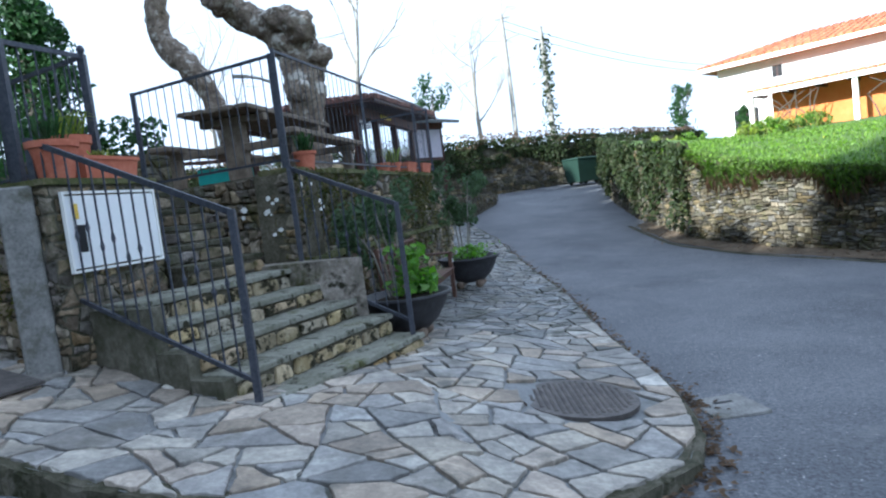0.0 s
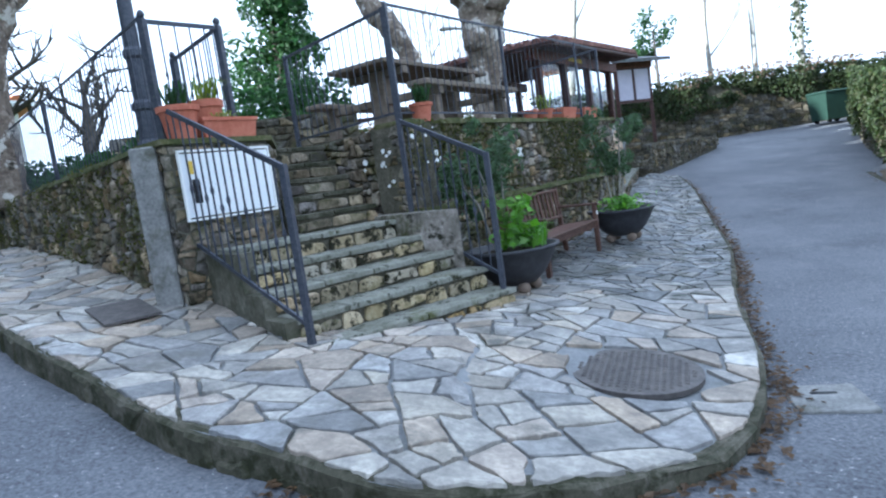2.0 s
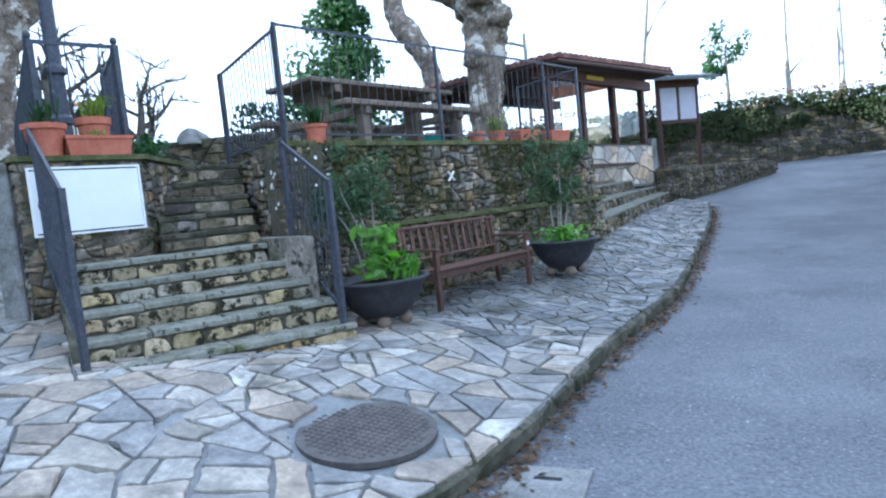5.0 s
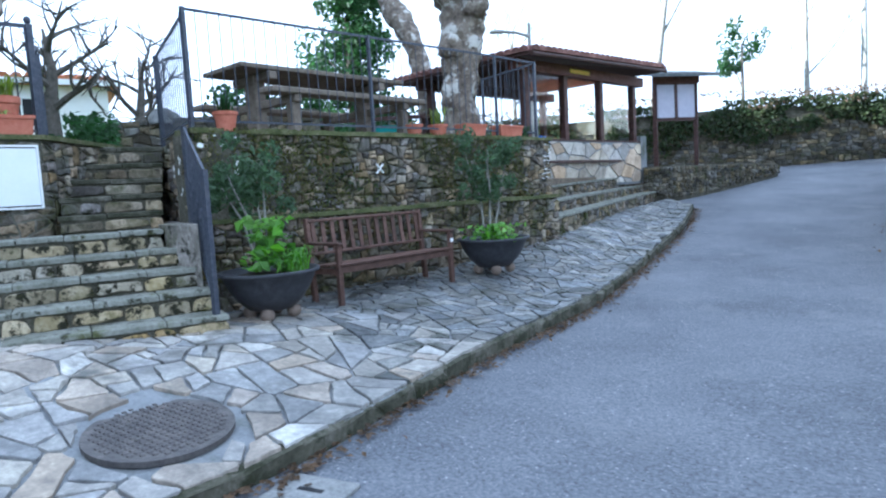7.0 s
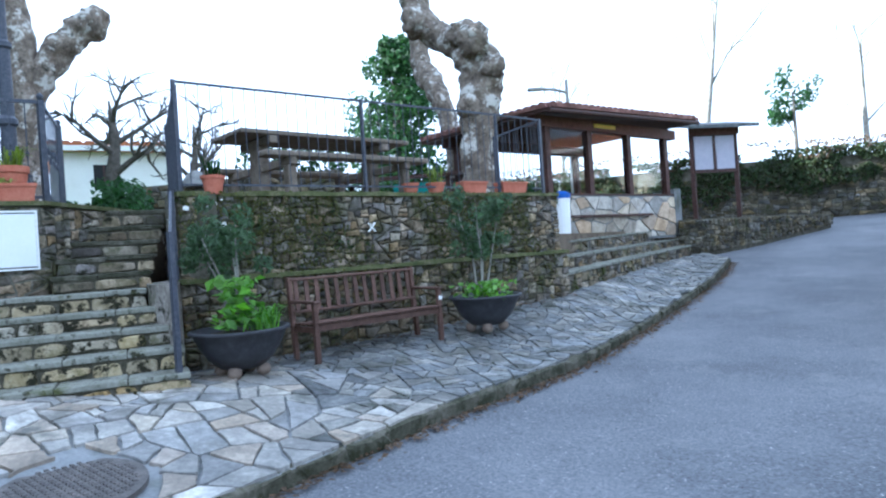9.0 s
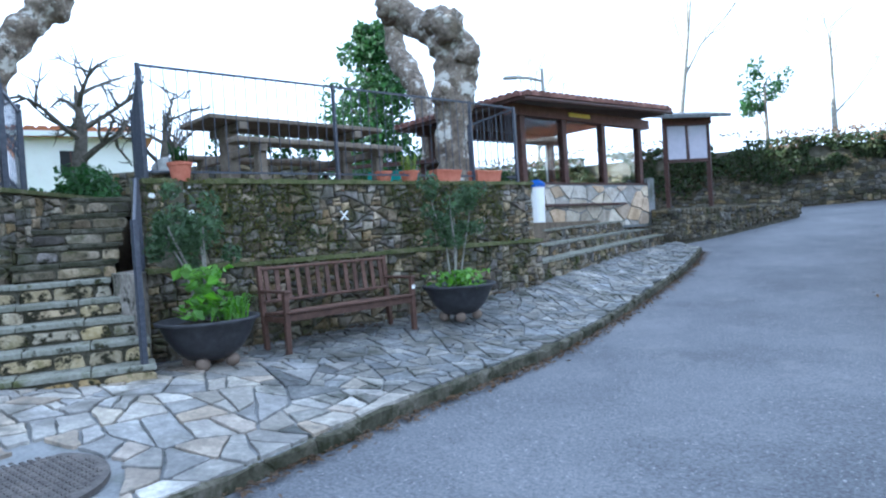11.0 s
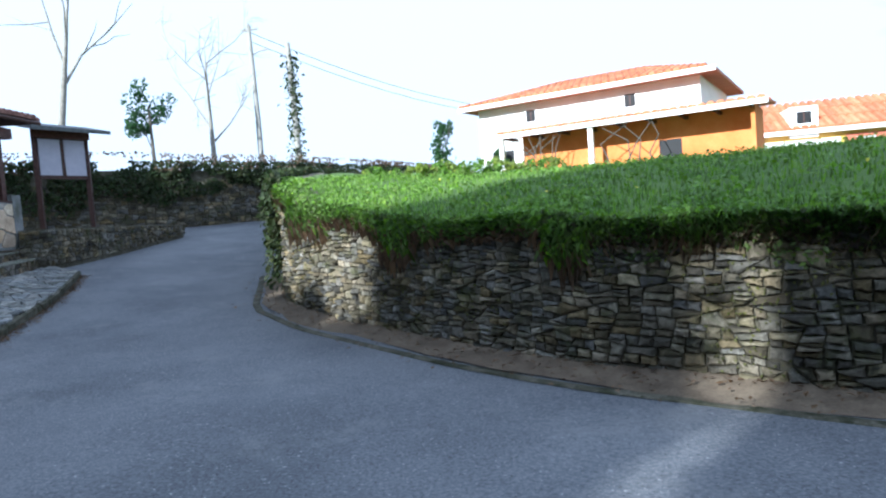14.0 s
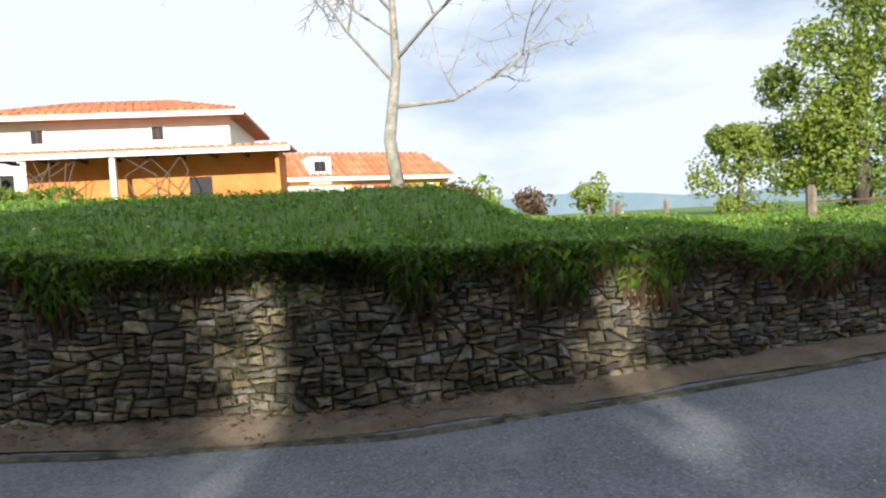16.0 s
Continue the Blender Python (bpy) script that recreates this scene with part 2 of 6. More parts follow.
GLASS = bpy.data.materials.new("window_glass")
GLASS.use_nodes = True
gb = GLASS.node_tree.nodes["Principled BSDF"]
gb.inputs["Base Color"].default_value = (.9, .95, .95, 1)
gb.inputs["Roughness"].default_value = 0.02
gb.inputs["Transmission Weight"].default_value = 1.0
gb.inputs["IOR"].default_value = 1.2


# ---------- builders ----------
def bm_box(bm, c, s, rz=0.0, rx=0.0, bev=0.0):
    m = Matrix.Translation(c) @ Matrix.Rotation(rz, 4, 'Z') @ Matrix.Rotation(rx, 4, 'X') @ Matrix.Diagonal((*s, 1))
    r = bmesh.ops.create_cube(bm, size=1, matrix=m)
    if bev:
        ed = list({e for v in r["verts"] for e in v.link_edges})
        bmesh.ops.bevel(bm, geom=ed, offset=bev, segments=1, affect='EDGES')
    return bm


def box(c, s, rz=0.0, rx=0.0, bev=0.0):
    return bm_box(bmesh.new(), c, s, rz, rx, bev)


def bar(a, b, w, h=None, bev=0.0):
    """A squared bar from a to b."""
    a, b = Vector(a), Vector(b)
    d = b - a
    q = d.to_track_quat('Z', 'Y').to_matrix().to_4x4()
    bm = bmesh.new()
    r = bmesh.ops.create_cube(bm, size=1, matrix=Matrix.Translation((a + b) / 2) @ q @ Matrix.Diagonal((w, h or w, d.length, 1)))
    if bev:
        bmesh.ops.bevel(bm, geom=list(bm.edges), offset=bev, segments=1, affect='EDGES')
    return bm


def tube(pts, radii, seg=8, bm=None, lump=0.0, freq=3.0):
    """A tapered tube through points, closed at its ends; lump makes it knobbly."""
    bm = bm or bmesh.new()
    pts = [Vector(p) for p in pts]
    rings = []
    up = None
    for i, p in enumerate(pts):
        d = (pts[min(i + 1, len(pts) - 1)] - pts[max(i - 1, 0)]).normalized()
        if up is None:
            up = d.orthogonal().normalized()
        up = (up - d * up.dot(d)).normalized()
        side = d.cross(up)
        ring = []
        for k in range(seg):
            a = 2 * math.pi * k / seg
            o = up * math.cos(a) + side * math.sin(a)
            r = radii[i]
            if lump:
                q = p + o * r
                r *= 1 + lump * noise.noise(q * freq) + 0.5 * lump * noise.noise(q * freq * 2.7)
            ring.append(bm.verts.new(p + o * r))
        rings.append(ring)
    for a, b in zip(rings, rings[1:]):
        for k in range(seg):
            bm.faces.new((a[k], a[(k + 1) % seg], b[(k + 1) % seg], b[k]))
    bm.faces.new(rings[0][::-1])
    bm.faces.new(rings[-1])
    return bm


def smooth_path(pts, n):
    """Points along a Catmull-Rom curve; the last value of each point may be a radius."""
    pts = [np.array(p, float) for p in pts]
    P = [pts[0]] + pts + [pts[-1]]
    out = []
    for i in range(1, len(P) - 2):
        for k in range(n):
            t = k / n
            a, b, c, d = P[i - 1], P[i], P[i + 1], P[i + 2]
            out.append(0.5 * (2 * b + (c - a) * t + (2 * a - 5 * b + 4 * c - d) * t * t + (3 * b - 3 * c + d - a) * t ** 3))
    out.append(pts[-1])
    return out


def lathe(profile, seg=24, bm=None, at=(0, 0, 0)):
    bm = bm or bmesh.new()
    rings = [[bm.verts.new((at[0] + r * math.cos(2 * math.pi * k / seg), at[1] + r * math.sin(2 * math.pi * k / seg), at[2] + z)) for k in range(seg)] for r, z in profile]
    for a, b in zip(rings, rings[1:]):
        for k in range(seg):
            bm.faces.new((a[k], a[(k + 1) % seg], b[(k + 1) % seg], b[k]))
    bm.faces.new(rings[0][::-1])
    bm.faces.new(rings[-1])
    return bm


def shade(me, on=True):
    me.polygons.foreach_set("use_smooth", [on] * len(me.polygons))


def part(name, bm, material, parent=None, label="", smooth=False):
    me = bpy.data.meshes.new(name)
    bmesh.ops.recalc_face_normals(bm, faces=list(bm.faces))
    bm.to_mesh(me)
    bm.free()
    me.materials.append(material)
    if smooth:
        shade(me)
    ob = new(name, me)
    if parent:
        ob.parent = parent
    if label:
        ob["label"] = label
    return ob


def raw(name, verts, faces, material, parent=None, label="", smooth=False):
    me = bpy.data.meshes.new(name)
    me.from_pydata([tuple(v) for v in verts], [], faces)
    me.materials.append(material)
    if smooth:
        shade(me)
    ob = new(name, me)
    if parent:
        ob.parent = parent
    if label:
        ob["label"] = label
    return ob


def thing(name, label, category, m=None, group="", kind=""):
    e = new(name)
    e.empty_display_size = 0.1
    if m is not None:
        e.matrix_basis = m
    return tagged(e, label, category, group, kind)


def lerp(tab, x):
    return float(np.interp(x, [a for a, _ in tab], [b for _, b in tab]))


def leaves(pts, normals, size, rng, aspect=0.6, fold=0.25):
    """Small folded leaves at points, as vertices and faces."""
    V, F = [], []
    for p, nrm in zip(pts, normals):
        a = Vector(rng.normal(size=3)).normalized()
        nrm = (Vector(nrm) + Vector(rng.normal(size=3)) * 0.6).normalized()
        u = nrm.cross(a)
        if u.length < 1e-3:
            continue
        u.normalize()
        w = nrm.cross(u)
        s = size * rng.uniform(0.6, 1.3)
        p = Vector(p)
        i = len(V)
        V += [p - u * s, p + w * s * aspect + nrm * s * fold, p + u * s, p - w * s * aspect + nrm * s * fold]
        F += [(i, i + 1, i + 2), (i, i + 2, i + 3)]
    return V, F


def clump_points(centres, radii, n, rng):
    pts, nr = [], []
    for c, r in zip(centres, radii):
        for _ in range(n):
            d = Vector(rng.normal(size=3)).normalized()
            q = r * rng.uniform(0.35, 1.0) ** 0.5
            pts.append(Vector(c) + d * q * (1 + 0.35 * noise.noise(Vector(c) * 2 + d * 2)))
            nr.append(d)
    return pts, nr


def clip(poly, p, q):
    """The part of a polygon nearer to p than to q."""
    mx, my, nx, ny = (p[0] + q[0]) / 2, (p[1] + q[1]) / 2, q[0] - p[0], q[1] - p[1]
    out = []
    n = len(poly)
    for i in range(n):
        a, b = poly[i], poly[(i + 1) % n]
        da, db = (a[0] - mx) * nx + (a[1] - my) * ny, (b[0] - mx) * nx + (b[1] - my) * ny
        if da <= 0:
            out.append(a)
        if (da < 0) != (db < 0):
            t = da / (da - db)
            out.append((a[0] + t * (b[0] - a[0]), a[1] + t * (b[1] - a[1])))
    return out


def area(poly):
    return 0.5 * sum(a[0] * b[1] - b[0] * a[1] for a, b in zip(poly, poly[1:] + poly[:1]))


def cells(outline, dx, dy, rng, jitter=0.42, stagger=True, drop=0.22):
    """Uneven stone shapes that fill an outline."""
    x0, x1 = min(p[0] for p in outline), max(p[0] for p in outline)
    y0, y1 = min(p[1] for p in outline), max(p[1] for p in outline)
    seeds = []
    for j in range(int((y1 - y0) / dy) + 2):
        for i in range(int((x1 - x0) / dx) + 2):
            if rng.uniform() < drop:
                continue
            seeds.append((x0 + (i + (0.5 * (j % 2) if stagger else 0) + rng.uniform(-jitter, jitter)) * dx, y0 + (j + rng.uniform(-jitter, jitter)) * dy))
    S = np.array(seeds)
    res = []
    for k, p in enumerate(seeds):
        d = np.hypot((S[:, 0] - p[0]) / dx, (S[:, 1] - p[1]) / dy)
        near = np.argsort(d)[1:26]
        # scaled space, so that the stones keep their proportion
        poly = [(a / dx, b / dy) for a, b in outline]
        for q in near:
            poly = clip(poly, (p[0] / dx, p[1] / dy), (S[q, 0] / dx, S[q, 1] / dy))
            if len(poly) < 3:
                break
        if len(poly) >= 3:
            poly = [(a * dx, b * dy) for a, b in poly]
            if abs(area(poly)) > dx * dy * 0.12:
                res.append(poly)
    return res


def compact(p, flat):
    """How far a shape is from a sliver, once it is squeezed to the proportion of its kind."""
    q = [(x / flat, y) for x, y in p]
    per = sum(math.hypot(b[0] - a[0], b[1] - a[1]) for a, b in zip(q, q[1:] + q[:1]))
    return abs(area(q)) / (per * per + 1e-9)


def shards(outline, dx, dy, size, rng, flat=0.0, uneven=.012):
    """Angular broken stones: coarse shapes split again and again along skewed lines; size(x, y) is the area aimed at.
    flat above 0 gives lying stones of about that proportion."""
    todo, res = cells(outline, dx, dy, rng, .4, True, .08), []
    while todo:
        p = todo.pop()
        a = abs(area(p))
        cx, cy = sum(q[0] for q in p) / len(p), sum(q[1] for q in p) / len(p)
        if a < .004:
            continue
        if a < size(cx, cy) * (rng.uniform(.45, 1.6) if flat else rng.uniform(.45, 2.3)):
            q = []
            for i in range(len(p)):
                u, v = p[i], p[(i + 1) % len(p)]
                q.append(u)
                ln = math.hypot(v[0] - u[0], v[1] - u[1])
                if ln > 7 * uneven:
                    f, e = rng.uniform(.35, .65), rng.uniform(-.3, 1) * uneven
                    x, y = u[0] + (v[0] - u[0]) * f, u[1] + (v[1] - u[1]) * f
                    dn = math.hypot(cx - x, cy - y) or 1
                    q.append((x + (cx - x) / dn * e, y + (cy - y) / dn * e))
            res.append(q)
            continue
        far_ = max(p, key=lambda q: math.hypot(q[0] - cx, q[1] - cy))
        best, halves = -1, []
        for _ in range(6):
            ang = math.atan2(far_[1] - cy, far_[0] - cx) + rng.normal() * .45
            if flat:
                wide = (max(q[0] for q in p) - min(q[0] for q in p)) > flat * rng.uniform(.6, 1.2) * (max(q[1] for q in p) - min(q[1] for q in p))
                ang = (0 if wide else math.pi / 2) + rng.normal() * .11
            off = rng.uniform(-.16, .16) * math.sqrt(a)
            ux, uy = math.cos(ang), math.sin(ang)
            c = (cx + ux * off, cy + uy * off)
            A_, B_ = (c[0] - ux, c[1] - uy), (c[0] + ux, c[1] + uy)
            two = [h for h in (clip(p, A_, B_), clip(p, B_, A_)) if len(h) >= 3]
            k = min(compact(h, flat or 1.35) for h in two) * rng.uniform(.85, 1)
            if k > best:
                best, halves = k, two
        todo += halves
    return res


def rounded(poly, inset, rng, rough=0.0):
    """The outline drawn in by the joint's half width, its corners cut."""
    cx, cy = sum(p[0] for p in poly) / len(poly), sum(p[1] for p in poly) / len(poly)
    out = []
    n = len(poly)
    for i in range(n):
        a, b, c = poly[i - 1], poly[i], poly[(i + 1) % n]
        for o in (a, c):
            L = math.hypot(o[0] - b[0], o[1] - b[1])
            if L < 1e-4:
                continue
            t = min(0.16, 0.022 / L)
            out.append((b[0] + (o[0] - b[0]) * t, b[1] + (o[1] - b[1]) * t))
    res = []
    for x, y in out:
        r = math.hypot(x - cx, y - cy) or 1
        k = max(0.5, 1 - inset * (1 + rough * rng.uniform(-1, 1)) / r)
        p = (cx + (x - cx) * k, cy + (y - cy) * k)
        if not res or math.hypot(p[0] - res[-1][0], p[1] - res[-1][1]) > 0.008:
            res.append(p)
    return res


def slab_mesh(poly, place, depth, proud, rng, tilt=0.0, soft=0.02):
    """A stone: its outline, a drawn-in face and a skirt. place(u, v, h) gives the point h above the surface."""
    cx, cy = sum(p[0] for p in poly) / len(poly), sum(p[1] for p in poly) / len(poly)
    tx, ty = rng.uniform(-tilt, tilt), rng.uniform(-tilt, tilt)
    n = len(poly)
    V, F = [], []
    for ring in range(3):
        for x, y in poly:
            r = math.hypot(x - cx, y - cy) or 1
            k = 1 if ring < 2 else max(0.4, 1 - soft / r)
            h = (-depth, proud * 0.6, proud)[ring]
            X, Y = cx + (x - cx) * k, cy + (y - cy) * k
            if ring:
                h += tx * (X - cx) + ty * (Y - cy)
            V.append(place(X, Y, h))
    for r in range(2):
        for i in range(n):
            j = (i + 1) % n
            F.append((r * n + i, r * n + j, (r + 1) * n + j, (r + 1) * n + i))
    F.append(tuple(2 * n + i for i in range(n)))
    return V, F


def stones(name, polys, place, material, parent, inset, depth, proud, rng, limit=300, tilt=0.0, soft=0.02, key=None, vary=0.5):
    """Each stone a piece of its own; those past the limit in one part."""
    if key:
        polys = sorted(polys, key=key)
    V2, F2 = [], []
    for i, poly in enumerate(polys):
        if area(poly) < 0:
            poly = poly[::-1]
        pl = rounded(poly, inset, rng, 0.4)
        if len(pl) < 3:
            continue
        V, F = slab_mesh(pl, place, depth, proud * (1 + vary * rng.uniform(-1, 1)), rng, tilt, soft)
        if i < limit:
            raw(name, V, F, material, parent)
        else:
            o = len(V2)
            V2 += V
            F2 += [tuple(a + o for a in f) for f in F]
    if V2:
        tagged(raw(name + "_infill", V2, F2, material, parent), kind="stuff")


def polyline(pts):
    """Length along a plan line and a function from length to point, direction and normal (to the right of the way)."""
    P = [Vector((p[0], p[1])) for p in pts]
    acc = [0.0]
    for a, b in zip(P, P[1:]):
        acc.append(acc[-1] + (b - a).length)

    def at(u):
        u = min(max(u, 0), acc[-1] - 1e-6)
        i = max(k for k in range(len(P) - 1) if acc[k] <= u)
        d = (P[i + 1] - P[i]).normalized()
        p = P[i] + d * (u - acc[i])
        # blend the normal across corners
        e = min(0.25, (acc[i + 1] - acc[i]) / 2)
        dd = d
        if u - acc[i] < e and i > 0:
            dp = (P[i] - P[i - 1]).normalized()
            dd = (d * (0.5 + 0.5 * (u - acc[i]) / e) + dp * (0.5 - 0.5 * (u - acc[i]) / e)).normalized()
        elif acc[i + 1] - u < e and i < len(P) - 2:
            dn = (P[i + 2] - P[i + 1]).normalized()
            dd = (d * (0.5 + 0.5 * (acc[i + 1] - u) / e) + dn * (0.5 - 0.5 * (acc[i + 1] - u) / e)).normalized()
        return p, d, Vector((dd.y, -dd.x))
    return acc[-1], at


def wall_body(name, pts, low, high, thick, material, label, step=0.5):
    """A wall along a plan line, its face on the right of the way; low(p) and high(p) give its foot and its top."""
    L, at = polyline(pts)
    n = max(2, int(L / step))
    V, F = [], []
    for i in range(n + 1):
        p, d, nr = at(L * i / n)
        q = p - nr * thick
        V += [(p.x, p.y, low(p)), (p.x, p.y, high(p)), (q.x, q.y, high(p)), (q.x, q.y, low(p))]
    for i in range(n):
        a, b = 4 * i, 4 * i + 4
        for k in range(4):
            F.append((a + k, b + k, b + (k + 1) % 4, a + (k + 1) % 4))
    F += [(0, 1, 2, 3), (4 * n + 3, 4 * n + 2, 4 * n + 1, 4 * n)]
    ob = raw(name, V, F, material)
    return tagged(ob, label, "wall", kind="structure")


def wall_stones(wall, name, pts, low, high, dx, dz, material, rng, limit=300, proud=0.05, inset=0.014, keyx=None, tilt=0.1):
    L, at = polyline(pts)
    n = max(2, int(L / 0.6))
    us = [L * i / n for i in range(n + 1)]
    top = [(u, high(at(u)[0])) for u in us]
    bot = [(u, low(at(u)[0])) for u in us]
    outline = bot + top[::-1]
    polys = shards(outline, dx * 2.6, dz * 2.6, lambda a, b: dx * dz * .95, rng, dx / dz, .1 * dz)

    def place(u, z, h):
        p, d, nr = at(u)
        return (p.x + nr.x * h, p.y + nr.y * h, z)
    stones(name, polys, place, material, wall, inset, 0.01, proud, rng, limit, tilt, 0.025, keyx)


# ---------- ground ----------
RX = [(-40, 2.2), (-9.5, 1.1), (-3.5, .58), (-2.3, .38), (-1.4, .22), (-.67, .14), (.1, .08), (.7, -.03), (1.3, -.1), (2.2, -.13), (3.2, -.17), (6, -.2), (40, -.25)]
RY = [(9, 0), (12, .1), (16, .33), (19, .55), (26, 1.15), (32, 1.6), (45, 1.9)]


def road_z(x, y):
    return lerp(RX, x) * (1 if y < 14 else max(0, 1 - (y - 14) / 20)) + lerp(RY, y)


def sheet(name, xs, ys, z, material, label, category):
    V = [(x, y, z(x, y)) for y in ys for x in xs]
    n = len(xs)
    F = [(j * n + i, j * n + i + 1, (j + 1) * n + i + 1, (j + 1) * n + i) for j in range(len(ys) - 1) for i in range(n - 1)]
    return tagged(raw(name, V, F, material, smooth=True), label, category, kind="structure")


far = [-2000, -900, -400, -200, -120, -80, -60, -45, -35, -28]
sheet("ground", far + list(range(-24, 60, 3)) + [70, 90, 130, 250, 500, 900, 2000], far[:-1] + list(range(-30, 60, 3)) + [70, 100, 150, 300, 600, 1000, 2000],
      lambda x, y: road_z(x, y) - 0.12 if abs(x) < 60 and abs(y) < 60 else 0.4, GRASSBED, "grassy earth reaching to the horizon", "ground")
sheet("road", [-14 + .4 * i for i in range(88)], [-9 + .5 * i for i in range(100)],
      lambda x, y: road_z(x, y) + .012 * noise.noise(Vector((x * .7, y * .7, 0))), ASPHALT, "grey worn asphalt lane in cool shade", "road")

# pavement: kerb edge and inner edge
ST = [((-9.5, 6.5, 1.26), (-8.9, 7.8, 1.3)), ((-6.5, 5.0, 1.02), (-6, 6.3, 1.08)), ((-3.5, 3.5, .76), (-3.3, 5.0, .8)), ((-2.3, 3.1, .55), (-2.5, 4.6, .62)),
      ((-1.4, 2.78, .40), (-1.9, 4.5, .5)), ((-.67, 2.66, .31), (-1.4, 4.4, .42)), ((.1, 2.5, .24), (-1.2, 4.5, .38)), ((.7, 2.9, .1), (-1.0, 4.7, .35)),
      ((1.2, 3.35, .0), (-.85, 5.0, .33)), ((1.45, 4.0, .0), (-.75, 5.3, .3)), ((1.54, 4.9, .01), (-.7, 5.6, .28)), ((1.52, 6.0, .02), (-1.0, 6.3, .25)),
      ((1.54, 7.0, .03), (-1.25, 7.0, .22)), ((1.64, 8.8, .03), (-.8, 8.8, .25)), ((1.64, 9.9, .04), (-.5, 9.9, .3)), ((1.55, 12, .12), (0, 12, .46)),
      ((1.38, 16, .38), (-.02, 16, .62)), ((1.05, 19.0, .63), (.3, 19.6, .76))]
KE = smooth_path([s[0] for s in ST], 5)
IN = smooth_path([s[1] for s in ST], 5)
SP = [(k[0], k[1], k[2]) for k in KE] + [(i[0], i[1], i[2]) for i in IN]
SX = np.array(SP)


def pave_z(x, y):
    d = np.hypot(SX[:, 0] - x, SX[:, 1] - y) + 1e-3
    k, i = np.argmin(d[:len(KE)]), np.argmin(d[len(KE):])
    dk, di = d[k], d[len(KE) + i]
    t = dk / (dk + di)
    w = 1 / d ** 3
    return float(0.5 * (KE[k][2] * (1 - t) + IN[i][2] * t) + 0.5 * (w @ SX[:, 2]) / w.sum())


V, F = [], []
for k, i in zip(KE, IN):
    for s in range(7):
        t = s / 6
        x, y = k[0] + (i[0] - k[0]) * t, k[1] + (i[1] - k[1]) * t
        V.append((x, y, pave_z(x, y) - .018))
for a in range(len(KE) - 1):
    for s in range(6):
        F.append((a * 7 + s, a * 7 + s + 1, a * 7 + s + 8, a * 7 + s + 7))
pavement = tagged(raw("pavement", V, F, MORTAR, smooth=True), "crazy-paved footway of pale quartzite flags in mortar", "pavement", kind="structure")
V, F = [], []
for k in range(len(KE)):
    a = Vector(KE[max(k - 1, 0)][:2])
    b = Vector(KE[min(k + 1, len(KE) - 1)][:2])
    d = (b - a).normalized()
    nr = Vector((d.y, -d.x))
    x, y = KE[k][:2]
    j = .018 * noise.noise(Vector((x * 3, y * 3, 1)))
    top = pave_z(x, y)
    o = .02 + j
    V += [(x - nr.x * .12, y - nr.y * .12, top - .012), (x + nr.x * (o - .04), y + nr.y * (o - .04), top - .004 + j * .4), (x + nr.x * o, y + nr.y * o, top - .03 + j),
          (x + nr.x * (o + .015), y + nr.y * (o + .015), road_z(x, y) - .2), (x - nr.x * .12, y - nr.y * .12, road_z(x, y) - .2)]
n = len(KE)
for k in range(n - 1):
    for s in range(5):
        F.append((k * 5 + s, k * 5 + (s + 1) % 5, k * 5 + 5 + (s + 1) % 5, k * 5 + 5 + s))
F += [(0, 1, 2, 3, 4), tuple(5 * (n - 1) + q for q in (4, 3, 2, 1, 0))]
kerb = tagged(raw("kerb", V, F, KERB), "low mossy concrete kerb edging the footway", "kerb", kind="structure")

# ---------- terrace walls and stairs ----------
SN, SM = Vector((-.88, .475)), Vector((.475, .88))


def stair(d, m, z=0.0):
    p = SN * d + SM * m
    return (p.x, p.y, z)


WA = [(-1.42, 6.36), (.1, 12.0), (-1.2, 12.35)]
LEDGE = [(-1.34, 6.3), (.2, 12.03)]
rngw = np.random.default_rng(5)
bed = lambda p: pave_z(p.x, p.y) - .15
wallA = wall_body("wall_terrace", WA, bed, lambda p: 2.03, .4, JOINT, "mossy rubble retaining wall of the terrace")
ledge = wall_body("wall_plinth", LEDGE, bed, lambda p: 1.12, .3, JOINT, "mossy projecting foot of the terrace wall")
WR = [(-4.4, 7.95), (-1.42, 6.36)]
wall_ret = wall_body("wall_stair_side", WR, lambda p: .2, lambda p: 2.03, .4, JOINT, "dark damp rubble wall beside the stairs")
LW = [(-14, 10.15), (-6.9, 6.6), (-3.9, 5.1), (-3.09, 4.66)]
wall_left = wall_body("wall_left", LW, lambda p: .2, lambda p: 2.02, .4, JOINT, "mossy rubble wall along the rising lane")


def solid(name, outline, z0, z1, material, label, category, kind="structure"):
    n = len(outline)
    V = [(x, y, z0) for x, y in outline] + [(x, y, z1) for x, y in outline]
    F = [tuple(range(n))[::-1], tuple(range(n, 2 * n))] + [(i, (i + 1) % n, n + (i + 1) % n, n + i) for i in range(n)]
    return tagged(raw(name, V, F, material), label, category, kind=kind)


solid("terrace_ground", [(-1.7, 6.55), (-.25, 11.95), (-3, 12.6), (-13, 14), (-13, 9.95), (-6.9, 6.95), (-4.4, 6.4), (-3.4, 5.75), (-4.5, 8.05)], .2, 1.98, DIRT, "bare trodden earth of the raised terrace", "ground")
solid("terrace_lower", [(-.35, 12.2), (-.9, 16), (-.9, 20.2), (1.8, 26), (0, 30), (-16, 30), (-16, 14), (-3, 12.65)], .2, 1.42, DIRT, "paved lower terrace in front of the bar", "ground")

